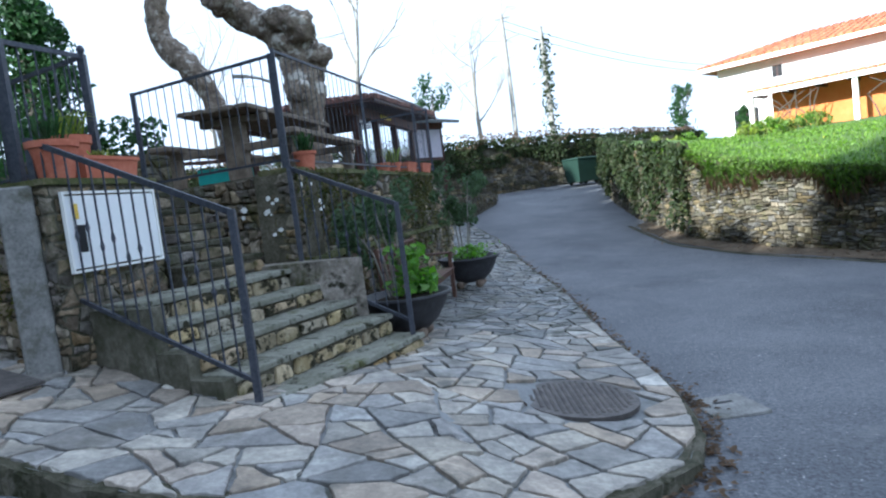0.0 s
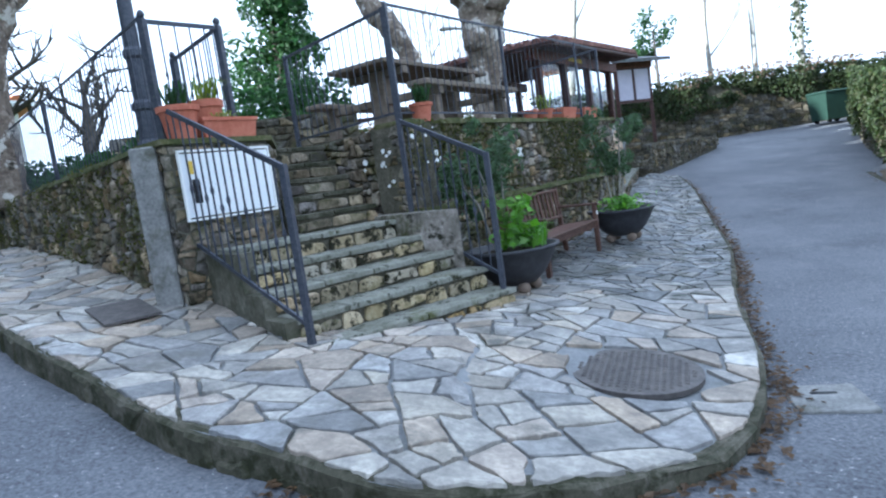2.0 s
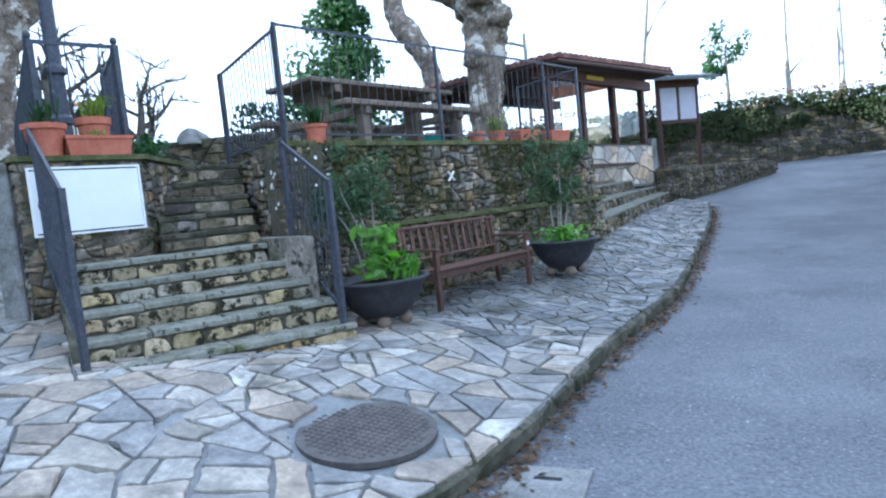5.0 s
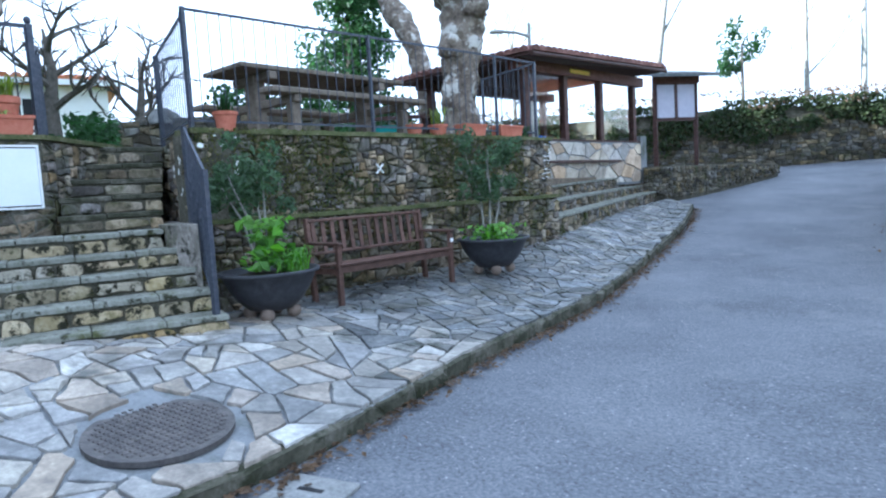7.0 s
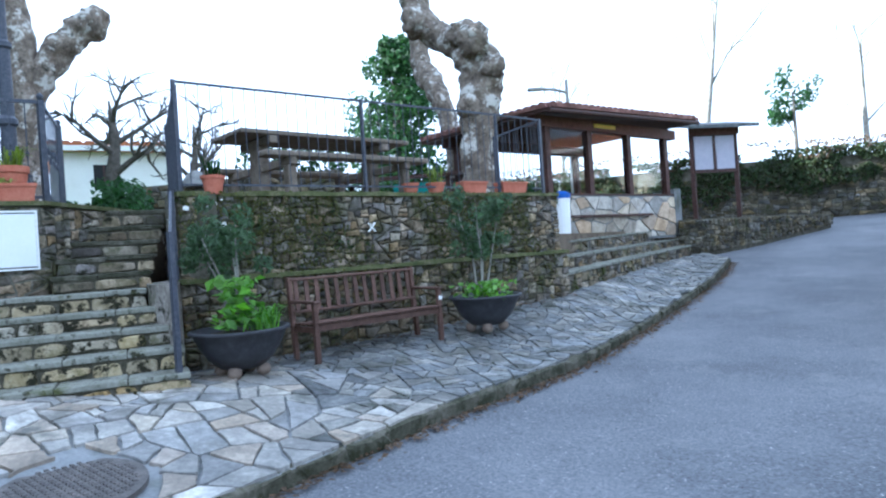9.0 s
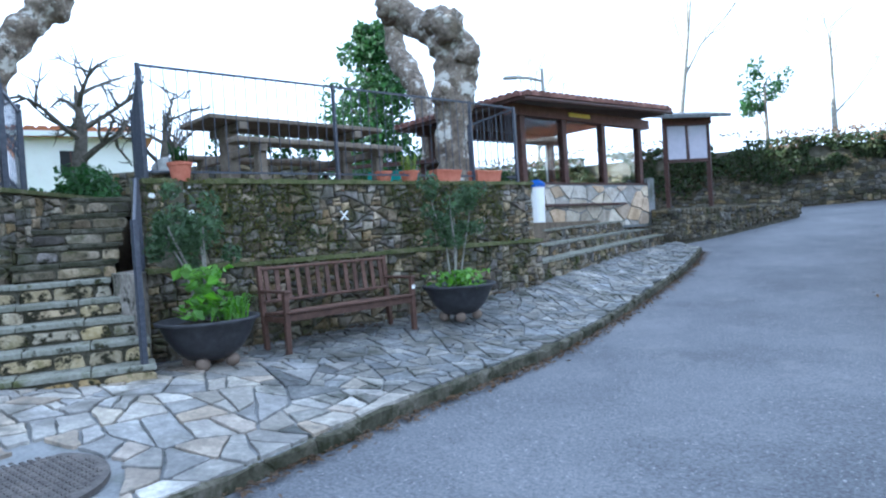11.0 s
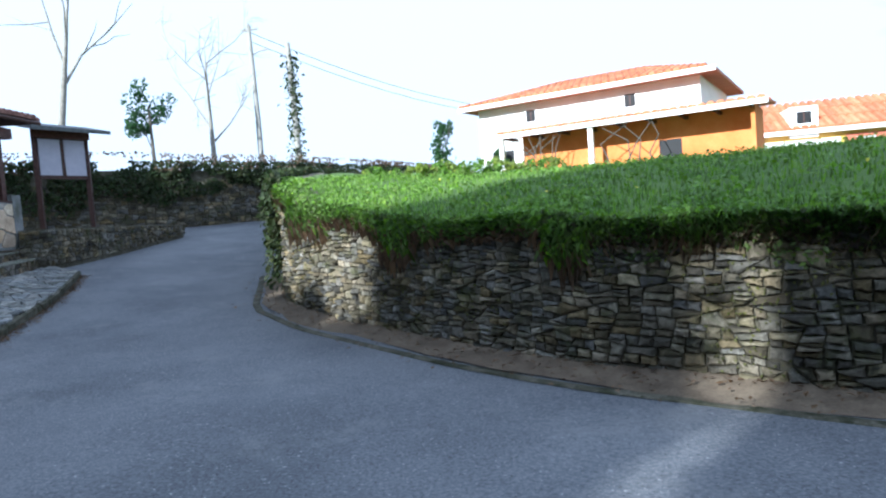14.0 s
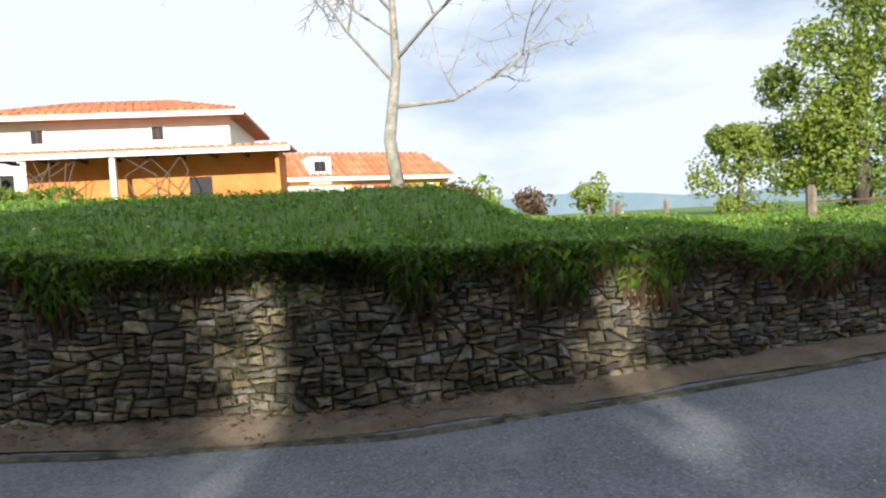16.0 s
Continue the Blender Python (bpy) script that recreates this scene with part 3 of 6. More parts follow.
# stairs: five broad lower steps, then a narrower upper flight
rng = np.random.default_rng(11)
stairs = thing("stone_stairs", "mossy stone steps with pale rubble risers", "stairs", kind="structure")
RISE = [(2.95, .40, 2.90, 4.90), (3.25, .575, 2.95, 4.88), (3.55, .755, 2.95, 4.78), (3.85, .92, 2.95, 4.70), (4.15, 1.09, 2.95, 4.60),
        (4.50, 1.265, 3.74, 4.66), (4.78, 1.445, 3.76, 4.70), (5.06, 1.62, 3.78, 4.75), (5.34, 1.80, 3.80, 4.80), (5.62, 2.0, 3.82, 4.86)]
for k, (d, z, m0, m1) in enumerate(RISE):
    zb = .1 if k == 0 else RISE[k - 1][1] - .03
    back = RISE[k + 1][0] + .05 if k < 9 else 6.9
    V = [stair(a, b, c) for a in (d + .03, back) for b in (m0 + .02, m1 - .02) for c in (zb, z - .045)]
    F = [(0, 1, 3, 2), (4, 6, 7, 5), (0, 4, 5, 1), (2, 3, 7, 6), (1, 5, 7, 3), (0, 2, 6, 4)]
    raw("step_core", V, F, JOINT, stairs)
    # tread slabs
    u = m0
    nn = 4 if k < 5 else 2
    cuts = [m0] + sorted(m0 + (m1 - m0) * (i + rng.uniform(-.2, .2)) / nn for i in range(1, nn)) + [m1]
    for a, b in zip(cuts, cuts[1:]):
        lip = rng.uniform(-.015, .02)
        pl = [(d - lip, a + .004), (d - lip + rng.uniform(-.012, .012), b - .004), (back, b - .004), (back, a + .004)]
        zz = z + rng.uniform(-.006, .006)
        V = []
        for h, dr in ((-.045, 0), (-.008, 0), (0, .01)):
            V += [stair(pl[0][0] + dr, pl[0][1] + dr, zz + h), stair(pl[1][0] + dr, pl[1][1] - dr, zz + h), stair(pl[2][0], pl[2][1] - dr, zz + h), stair(pl[3][0], pl[3][1] + dr, zz + h)]
        F = [(0, 3, 2, 1), (8, 9, 10, 11)] + [(r * 4 + i, r * 4 + (i + 1) % 4, r * 4 + 4 + (i + 1) % 4, r * 4 + 4 + i) for r in range(2) for i in range(4)]
        raw("tread_slab", V, F, TREAD if k < 5 else KERB, stairs)
    # riser stones
    zb = (.30 + .0 if k == 0 else RISE[k - 1][1])
    u = m0
    while u < m1 - .06:
        w = min(rng.uniform(.16, .42), m1 - u)
        if m1 - u - w < .08:
            w = m1 - u
        z0, z1 = zb + rng.uniform(-.02, .02), z - .045 - rng.uniform(0, .02)
        if k == 0:
            z0 -= .16
        pl = [(u, z0), (u + w * .5, z0 + rng.uniform(-.015, .01)), (u + w, z0 + rng.uniform(-.01, .03)), (u + w + rng.uniform(-.03, .01), z1 - rng.uniform(0, .03)), (u + w * .5, z1), (u + rng.uniform(-.01, .03), z1 - rng.uniform(0, .03))]
        pl = rounded(pl, .008, rng, .4)
        V, F = slab_mesh(pl, lambda a, b, h: stair(d + .025 - h, a, b), .01, .028, rng, .08, .015)
        raw("riser_stone", V, F, STEPSTONE if k < 5 else RUBBLE, stairs)
        u += w
# side cheek of the lower flight
for (d0, d1, zt) in ((2.98, 3.3, .38), (3.28, 3.6, .56), (3.58, 3.9, .74), (3.88, 4.7, 1.06)):
    V = [stair(a, b, c) for a in (d0, d1) for b in (2.86, 2.98) for c in (.1, zt)]
    raw("side_stone", V, [(0, 1, 3, 2), (4, 6, 7, 5), (0, 4, 5, 1), (2, 3, 7, 6), (1, 5, 7, 3), (0, 2, 6, 4)], DAMP, stairs)

cheek = [stair(3.45, 4.8)[:2], (-1.3, 6.28), (-1.45, 6.4), stair(5.6, 4.84)[:2], stair(4.5, 4.6)[:2], stair(4.0, 4.62)[:2]]
solid("wall_stair_cheek", cheek, .2, 1.13, RUBBLE, "mossy rubble cheek beside the lower steps", "wall")

# pedestal left of the upper flight
PED = [(-3.09, 4.66), (-2.72, 4.50), (-2.42, 5.48), (-3.5, 7.2), (-4.2, 6.9), (-3.3, 5.2)]
pedestal = solid("wall_pedestal", PED, .3, 2.0, DAMP, "rendered pedestal wall with a stone cap", "wall")
solid("cap_pedestal", [(-3.15, 4.6), (-2.68, 4.44), (-2.36, 5.5), (-3.46, 7.2), (-4.2, 6.9), (-3.35, 5.2)], 2.0, 2.045, MOSS, "thin mossy stone cap", "trim")


part("corner_pillar", box((-2.93, 4.53, 1.2), (.22, .2, 1.62), .35, bev=.015), CONCRETE, pedestal, "pale concrete corner pillar")

# long steps beside the lower terrace
for k, (off, z0, z1) in enumerate(((0.0, .72, .92), (.35, .95, 1.1), (.7, 1.2, 1.36))):
    L0 = [(.12 - off, 12.05), (.02 - off, 16), (-.02 - off, 19.8)]
    st = wall_body("step_%d" % (k + 1), L0, lambda p: .1, lambda p, z0=z0, z1=z1: z0 + (z1 - z0) * (p.y - 12) / 7.8, .42, JOINT, "long mossy rubble step edging the terrace")
    wall_stones(st, "stone", L0, lambda p: pave_z(p.x, p.y) - .05 if k == 0 else st_prev(p), lambda p, z0=z0, z1=z1: z0 + (z1 - z0) * (p.y - 12) / 7.8 + .012, .28, .14, RUBBLE, np.random.default_rng(40 + k), 120, .03)
    cap_ = wall_body("step_cap_%d" % (k + 1), [(a + .05, b) for a, b in L0], lambda p, z0=z0, z1=z1: z0 + (z1 - z0) * (p.y - 12) / 7.8 + .012, lambda p, z0=z0, z1=z1: z0 + (z1 - z0) * (p.y - 12) / 7.8 + .05 + .01 * noise.noise(Vector((p.x * 5, p.y * 5, 0))), .4, TREAD, "worn stone slabs capping a long step", .3)
    st_prev = lambda p, z0=z0, z1=z1: z0 + (z1 - z0) * (p.y - 12) / 7.8 - .02
LOW = [(-.3, 19.75), (.28, 19.7), (1.4, 23.2), (2.5, 26.6), (2.0, 27.6)]
low_wall = wall_body("wall_low", LOW, lambda p: .1, lambda p: 1.62 - .06 * max(0, (p.y - 24) / 3), .35, JOINT, "low rubble wall beside the lane")

# ---------- right-hand dry stone wall and bank ----------
RW = [(11.5, 31.5), (8.4, 29.5), (6.9, 26), (6.1, 21.5), (5.6, 17), (5.45, 13.6), (6.05, 11.75), (7.05, 9.7), (7.9, 8.0), (9.2, 6.2), (10.8, 4.9), (13.6, 2.9), (18, .8), (26, -2.5)]
RWTOP = [(.8, .75), (2.9, .8), (4.9, 1.0), (8, 1.1), (9.7, 1.2), (11.75, 1.45), (13.6, 1.85), (17, 2.2), (21.5, 2.6), (26, 3.0), (31.5, 3.3)]
rw_top = lambda p: lerp(RWTOP, p.y) + .13 * noise.noise(Vector((p.x * .9, p.y * .9, 4)))
wall_right = wall_body("wall_right", RW[::-1][::-1], lambda p: road_z(p.x, p.y) - .2, lambda p: rw_top(p) + .01, .5, JOINT, "dry stone wall overgrown with grass at its top")


def bank_z(x, y, d, base):
    ang = math.degrees(math.atan2(x - 5.3, y - 2.9))
    s = min(1, max(0, (ang - 55) / 12))
    s = s * s * (3 - 2 * s)
    H = min(3.2, 1.33 + .05 * max(8, math.hypot(x - 5.3, y - 2.9))) * (1 - s) + 1.0 * s
    H = max(H, base + .15)
    t = min(1, d / 5.5)
    return base + (H - base) * (1 - (1 - t) ** 2) + .07 * noise.noise(Vector((x * .8, y * .8, 3))) * min(1, d)


LR, at_r = polyline(RW)
LF, at_f = polyline([(14, 70), (60, 75), (90, 50), (95, 5), (70, -14)])
V, F, bank_pts = [], [], []
NS, NK = 110, 36
for i in range(NS + 1):
    p, d, nr = at_r(LR * i / NS)
    q = at_f(LF * i / NS)[0]
    for k in range(NK + 1):
        t = (k / NK) ** 2.3
        x, y = p.x + (q.x - p.x) * t, p.y + (q.y - p.y) * t
        V.append((x, y, bank_z(x, y, math.hypot(x - p.x, y - p.y), rw_top(p))))
for i in range(NS):
    for k in range(NK):
        a = i * (NK + 1) + k
        F.append((a, a + 1, a + NK + 2, a + NK + 1))
bank = tagged(raw("ground_bank", V, F, GRASSBED, smooth=True), "grassy bank above the dry stone wall", "ground", kind="structure")
BANK = np.array(V).reshape(NS + 1, NK + 1, 3)

# far wall with overhanging hedge
FW = [(-14, 27.5), (-3, 29.6), (2.2, 31), (6.5, 32.2), (11, 34.5), (16, 38)]
wall_far = wall_body("wall_far", FW, lambda p: .5, lambda p: 3.9 - .03 * max(0, p.x), .5, JOINT, "tall rubble wall hung with dark ivy at the bend")


# ---------- things ----------
def railing(name, posts, z_low, z_high, label, group="", spacing=.125, knob=True, ball=False, bars=True, post_w=.045, foot=None, rod=.011, hand=.022):
    """posts: plan points with the height of their foot; rails run from post to post."""
    r = thing(name, label, "railing", group=group)
    for i, (x, y, z) in enumerate(posts):
        f = foot[i] if foot else z + z_low - .12
        part("post", bar((x, y, f), (x, y, z + z_high + .02), post_w), IRON, r)
        if ball:
            part("finial", lathe([(.012, 0), (.03, .015), (.036, .04), (.028, .065), (.008, .08)], 10, at=(x, y, z + z_high + .02)), IRON, r, smooth=True)
    for a, b in zip(posts, posts[1:]):
        A, B = Vector(a), Vector(b)
        for h, w in ((z_low, .03), (z_high, .04)):
            part("rail", bar(A + Vector((0, 0, h)), B + Vector((0, 0, h)), hand, w * hand / .022), IRON, r)
        n = int((B - A).length / spacing) if bars else 0
        for k in range(1, n):
            p = A.lerp(B, k / n)
            bm = bar(p + Vector((0, 0, z_low)), p + Vector((0, 0, z_high)), rod)
            if knob:
                lathe([(.008, 0), (.013, .02), (.018, .04), (.013, .06), (.008, .08)], 6, bm, (p.x, p.y, p.z + (z_low + z_high) / 2 - .04 + (.05 if k % 2 else -.05)))
            part("baluster", bm, IRON, r)
    return r


RAIL = "dark wrought iron railing with straight balusters"
railing("railing", [(-1.29, 4.02, .40), (-2.93, 4.76, 1.12)], .15, 1.24, "dark iron handrail climbing beside the lower steps", "stair railings", foot=[.25, .6])
railing("railing", [(-.36, 5.66, .40), (-1.40, 6.30, .88)], .12, 1.17, "dark iron handrail climbing beside the lower steps", "stair railings", foot=[.3, .6])
railing("railing", [(-1.43, 6.42, 2.04), (-.83, 8.6, 2.04), (-.22, 10.81, 2.04), (0, 11.75, 2.04)], .1, 1.18, RAIL + " on the terrace wall", "terrace railings", rod=.0075, hand=.015, post_w=.036, knob=False)
railing("railing", [(0, 11.78, 2.04), (-1.3, 12.5, 2.04)], .1, 1.18, RAIL + " on the terrace wall", "terrace railings", rod=.0075, hand=.015, post_w=.036, knob=False)
railing("railing", [(-1.47, 6.45, 2.05), (-3.3, 7.42, 2.05)], .1, 1.13, RAIL + " beside the stair head", "terrace railings", rod=.009, hand=.018, knob=False)
railing("railing", [(-3.25, 5.06, 2.03), (-6.9, 6.88, 2.03), (-13, 9.9, 2.03)], .1, 1.2, RAIL + " above the lane wall", "terrace railings", rod=.0075, hand=.015, post_w=.036, knob=False)
railing("railing", [(-3.22, 5.06, 2.045), (-2.95, 5.75, 2.045), (-4.15, 6.42, 2.045)], .1, 1.15, RAIL + " round the pedestal", "terrace railings", ball=True, post_w=.06)

# street lamp column of cast iron
lamp = thing("street_lamp", "dark cast iron lamp column with moulded collars", "street lamp", pose(-4.15, 5.85, 1.98))
part("column", lathe([(0.136, 0), (0.136, .25), (0.104, .3), (0.096, .6), (0.12, .62), (0.12, .68), (0.088, .72), (0.084, 1.15), (0.112, 1.18), (0.112, 1.24), (0.08, 1.28), (0.072, 2.1), (0.096, 2.13), (0.096, 2.18), (0.056, 2.22), (0.044, 3.8)], 20), IRON, lamp, smooth=False)

# bench
BD = Vector((.2, .98))
bench = thing("garden_bench", "brown slatted hardwood garden bench against the wall", "bench", Matrix.Translation((-.30, 7.98, .215)) @ Matrix.Rotation(math.atan2(-.2, .98), 4, 'Z'))
HB = .84
for s in (-HB, HB):
    part("leg", box((.22, s, .29), (.055, .055, .62), bev=.006), BENCHWOOD, bench)
    part("leg", bar((-.22, s, -.01), (-.30, s, .88), .05, .06, bev=.006), BENCHWOOD, bench)
    part("armrest", box((-.01, s, .615), (.56, .075, .03), bev=.01), BENCHWOOD, bench)
    part("side_rail", box((0, s, .33), (.44, .035, .06)), BENCHWOOD, bench)
part("front_rail", box((.21, 0, .35), (.03, 2 * HB - .05, .07)), BENCHWOOD, bench)
for k in range(6):
    part("seat_slat", box((.23 - .083 * k, 0, .405 - .006 * k), (.07, 2 * HB + .02, .022), bev=.005), BENCHWOOD, bench)
part("top_rail", bar((-.295, -HB, .85), (-.295, HB, .85), .075, .03, bev=.006), BENCHWOOD, bench)
part("lower_rail", bar((-.25, -HB, .5), (-.25, HB, .5), .06, .03, bev=.006), BENCHWOOD, bench)
for k in range(13):
    y = -HB + .07 + (2 * HB - .14) * k / 12
    part("back_slat", bar((-.25, y, .5), (-.292, y, .84), .05, .016), BENCHWOOD, bench)
part("label_tag", box((.249, HB, .5), (.004, .05, .045)), WHITE, bench, "small white tag")


def planter(x, y, z, label, plant):
    p = thing("planter", label, "plant pot", pose(x, y, z), "bowl planters")
    part("bowl", lathe([(.12, .08), (.2, .1), (.3, .19), (.37, .3), (.42, .41), (.46, .43), (.46, .455), (.41, .455), (.38, .40)], 32), POT, p, smooth=True)
    part("soil", lathe([(.40, .39), (.25, .42), (.02, .43)], 20), SOIL, p)
    for k in range(4):
        a = .6 + k * math.pi / 2
        part("foot", lathe([(.01, -.0), (.05, .02), (.068, .06), (.055, .105), (.01, .125)], 12, at=(.2 * math.cos(a), .2 * math.sin(a), 0)), STONEBALL, p, "round stone foot", True)
    return p


P1, P2 = (-.42, 6.33, .225), (.36, 9.35, .235)
pot1 = planter(*P1, "dark bowl planter on round stones beside the steps", 0)
pot2 = planter(*P2, "dark bowl planter on round stones beside the bench", 1)


def potted_shrub(x, y, z, h, seed, label, lean):
    r = np.random.default_rng(seed)
    s = thing("shrub", label, "shrub", pose(x, y, z))
    C, R = [], []
    for k in range(4):
        a = k * 1.6 + r.uniform(0, .6)
        e = Vector((lean[0] + .28 * math.cos(a), lean[1] + .28 * math.sin(a), h * r.uniform(.7, 1)))
        pts = [Vector((.05 * math.cos(a), .05 * math.sin(a), 0)), e * .45 + Vector((.03, 0, .05)), e * .8, e]
        part("stem", tube(pts, [.013, .011, .008, .004], 6), BARKP, s)
        for q in range(7):
            t = r.uniform(.5, 1.05)
            C.append(e * t + Vector(r.normal(size=3)) * .11)
            R.append(r.uniform(.07, .13))
    pts, nr = clump_points(C, R, 44, r)
    tagged(raw("foliage", *leaves(pts, nr, .042, r, .45), SHRUBLEAF, s), kind="stuff")
    return s


potted_shrub(P1[0] - .12, P1[1] + .05, P1[2] + .42, 1.3, 3, "thin tall shrub with dark narrow leaves in a planter", (-.15, -.05))
potted_shrub(P2[0] - .05, P2[1], P2[2] + .42, 1.25, 4, "thin tall shrub with dark narrow leaves in a planter", (0, 0))


def low_plant(x, y, z, w, h, n, size, material, seed, label, name="leafy_plant"):
    r = np.random.default_rng(seed)
    pts = [(x + r.normal() * w * .5, y + r.normal() * w * .5, z + h * r.uniform(.05, 1)) for _ in range(n)]
    return tagged(raw(name, *leaves(pts, [(0, 0, 1)] * n, size, r, .75), material), label, "plant", kind="stuff")


low_plant(P1[0] + .08, P1[1] - .06, P1[2] + .43, .2, .5, 170, .06, LEAFB, 6, "bright green broad-leaved plant in a planter")
low_plant(P2[0] + .05, P2[1] - .02, P2[2] + .42, .34, .2, 200, .045, LEAFB, 7, "low bright green plants in a planter")


def blades(x, y, z, w, h, n, seed, material, label):
    r = np.random.default_rng(seed)
    V, F = [], []
    for _ in range(n):
        a = r.uniform(0, 6.283)
        o = Vector((x + r.uniform(-w, w) * .4, y + r.uniform(-w, w) * .4, z))
        d = Vector((math.cos(a), math.sin(a), 0))
        s = Vector((-d.y, d.x, 0)) * .009
        i = len(V)
        L = h * r.uniform(.6, 1.2)
        V += [o - s, o + s, o + d * L * .3 + s + Vector((0, 0, L * .7)), o + d * L * .3 - s + Vector((0, 0, L * .7)), o + d * L * .75 + Vector((0, 0, L * .62))]
        F += [(i, i + 1, i + 2, i + 3), (i + 3, i + 2, i + 4)]
    return tagged(raw("spiky_plant", V, F, material), label, "plant", kind="stuff")


blades(P1[0] + .2, P1[1] + .12, P1[2] + .43, .3, .28, 70, 8, LEAFB, "tuft of long narrow leaves in a planter")


def flowerpot(x, y, z, r, h, label="round terracotta flowerpot on the wall"):
    p = thing("flowerpot", label, "flowerpot", pose(x, y, z), "terracotta pots")
    part("body", lathe([(r * .7, 0), (r * .95, h * .82), (r * 1.06, h * .84), (r * 1.08, h), (r * .95, h), (r * .92, h * .9)], 22), TERRA, p, smooth=False)
    part("soil", lathe([(r * .93, h * .86), (.01, h * .9)], 14), SOIL, p)
    return p


def trough(x, y, z, L, rz, label="long terracotta trough on the wall"):
    p = thing("plant_trough", label, "plant trough", Matrix.Translation((x, y, z)) @ Matrix.Rotation(rz, 4, 'Z'), "terracotta pots")
    bm = bmesh.new()
    a, b = .085, .105
    V = [(-L / 2 + .02, -a, 0), (L / 2 - .02, -a, 0), (L / 2 - .02, a, 0), (-L / 2 + .02, a, 0), (-L / 2, -b, .16), (L / 2, -b, .16), (L / 2, b, .16), (-L / 2, b, .16),
         (-L / 2 - .012, -b - .012, .16), (L / 2 + .012, -b - .012, .16), (L / 2 + .012, b + .012, .16), (-L / 2 - .012, b + .012, .16),
         (-L / 2 - .012, -b - .012, .19), (L / 2 + .012, -b - .012, .19), (L / 2 + .012, b + .012, .19), (-L / 2 - .012, b + .012, .19),
         (-L / 2 + .015, -b + .015, .175), (L / 2 - .015, -b + .015, .175), (L / 2 - .015, b - .015, .175), (-L / 2 + .015, b - .015, .175)]
    F = [(3, 2, 1, 0), (16, 17, 18, 19)] + [(r * 4 + i, r * 4 + (i + 1) % 4, r * 4 + 4 + (i + 1) % 4, r * 4 + 4 + i) for r in range(4) for i in range(4)]
    raw("body", V, F, TERRA, p)
    part("soil", box((0, 0, .165), (L - .06, .15, .03)), SOIL, p)
    return p


ax = math.atan2(.83, .26)
flowerpot(-2.82, 4.86, 2.046, .17, .3)
flowerpot(-3.0, 5.45, 2.046, .15, .42, "tall terracotta flowerpot on the pedestal")
trough(-2.66, 5.24, 2.046, .55, ax, "terracotta trough on the pedestal cap")
flowerpot(-1.32, 6.75, 2.034, .12, .2)
trough(-.42, 10.35, 2.034, .45, math.atan2(5.64, 1.52))
flowerpot(-.6, 9.75, 2.034, .13, .17)
flowerpot(-.72, 9.35, 2.034, .11, .16)
trough(-.2, 11.1, 2.034, .5, math.atan2(5.64, 1.52))
for i, (x, y, z, h) in enumerate(((-2.82, 4.86, 2.31, .3), (-3.0, 5.45, 2.44, .3), (-1.32, 6.75, 2.21, .28), (-.6, 9.75, 2.19, .3), (-.1, 11.5, 2.04, .25), (-2.66, 5.24, 2.2, .12))):
    blades(x, y, z, .18, h, 34, 60 + i, LEAFY if i % 2 else LEAF, "spiky green plant in a terracotta pot")

# white notice panel
board = thing("notice_board", "blank white panel in a thin frame on the pedestal", "notice board", Matrix.Translation((-2.54, 5.0, 1.65)) @ Matrix.Rotation(ax, 4, 'Z'))
part("panel", box((0, -.03, 0), (.87, .02, .53), bev=.003), WHITEBOARD, board)
for c, s in (((0, -.032, .287), (.91, .03, .018)), ((0, -.032, -.287), (.91, .03, .018)), ((-.446, -.032, 0), (.018, .03, .556)), ((.446, -.032, 0), (.018, .03, .556))):
    part("frame", box(c, s), WHITE, board)
part("yellow_mark", box((-.36, -.0425, .15), (.05, .003, .11)), YELLOW, board)
part("black_mark", box((-.33, -.0425, -.05), (.07, .003, .2)), BLACK, board)


# picnic table of heavy timber
def picnic_table():
    c = Vector((-2.29, 9.15, 1.98))
    rz = math.atan2(2.65, .53)
    t = thing("picnic_table", "heavy weathered timber picnic table with benches", "picnic table", Matrix.Translation(c) @ Matrix.Rotation(rz, 4, 'Z'))
    for k in range(5):
        part("top_plank", box((0, -.42 + .19 * k + .04, .99), (2.75, .182, .06), bev=.01), OLDWOOD, t)
    for s in (-.92, .92):
        part("trestle", box((s, -.02, .47), (.16, .26, .96), bev=.012), OLDWOOD, t)
        part("cross_beam", box((s, -.02, .9), (.12, .9, .1), bev=.01), OLDWOOD, t)
        part("bench_beam", box((s, -.02, .55), (.1, 1.9, .1), bev=.01), OLDWOOD, t)
        for b in (-.85, .85):
            part("bench_leg", box((s, b, .25), (.12, .14, .5), bev=.01), OLDWOOD, t)
    for b in (-.85, .85):
        part("bench_plank", box((0, b, .63), (2.6, .3, .07), bev=.012), OLDWOOD, t)


picnic_table()

# plane tree with two pollarded limbs
tree = thing("plane_tree", "old pollarded plane tree with knobbly pale bark", "tree", pose(-2.56, 13.9, 1.4))


def limb(pts, seg=18, n=7, lump=.42, freq=3.2):
    P = smooth_path(pts, n)
    return tube([p[:3] for p in P], [max(.02, p[3]) for p in P], seg, None, lump, freq)


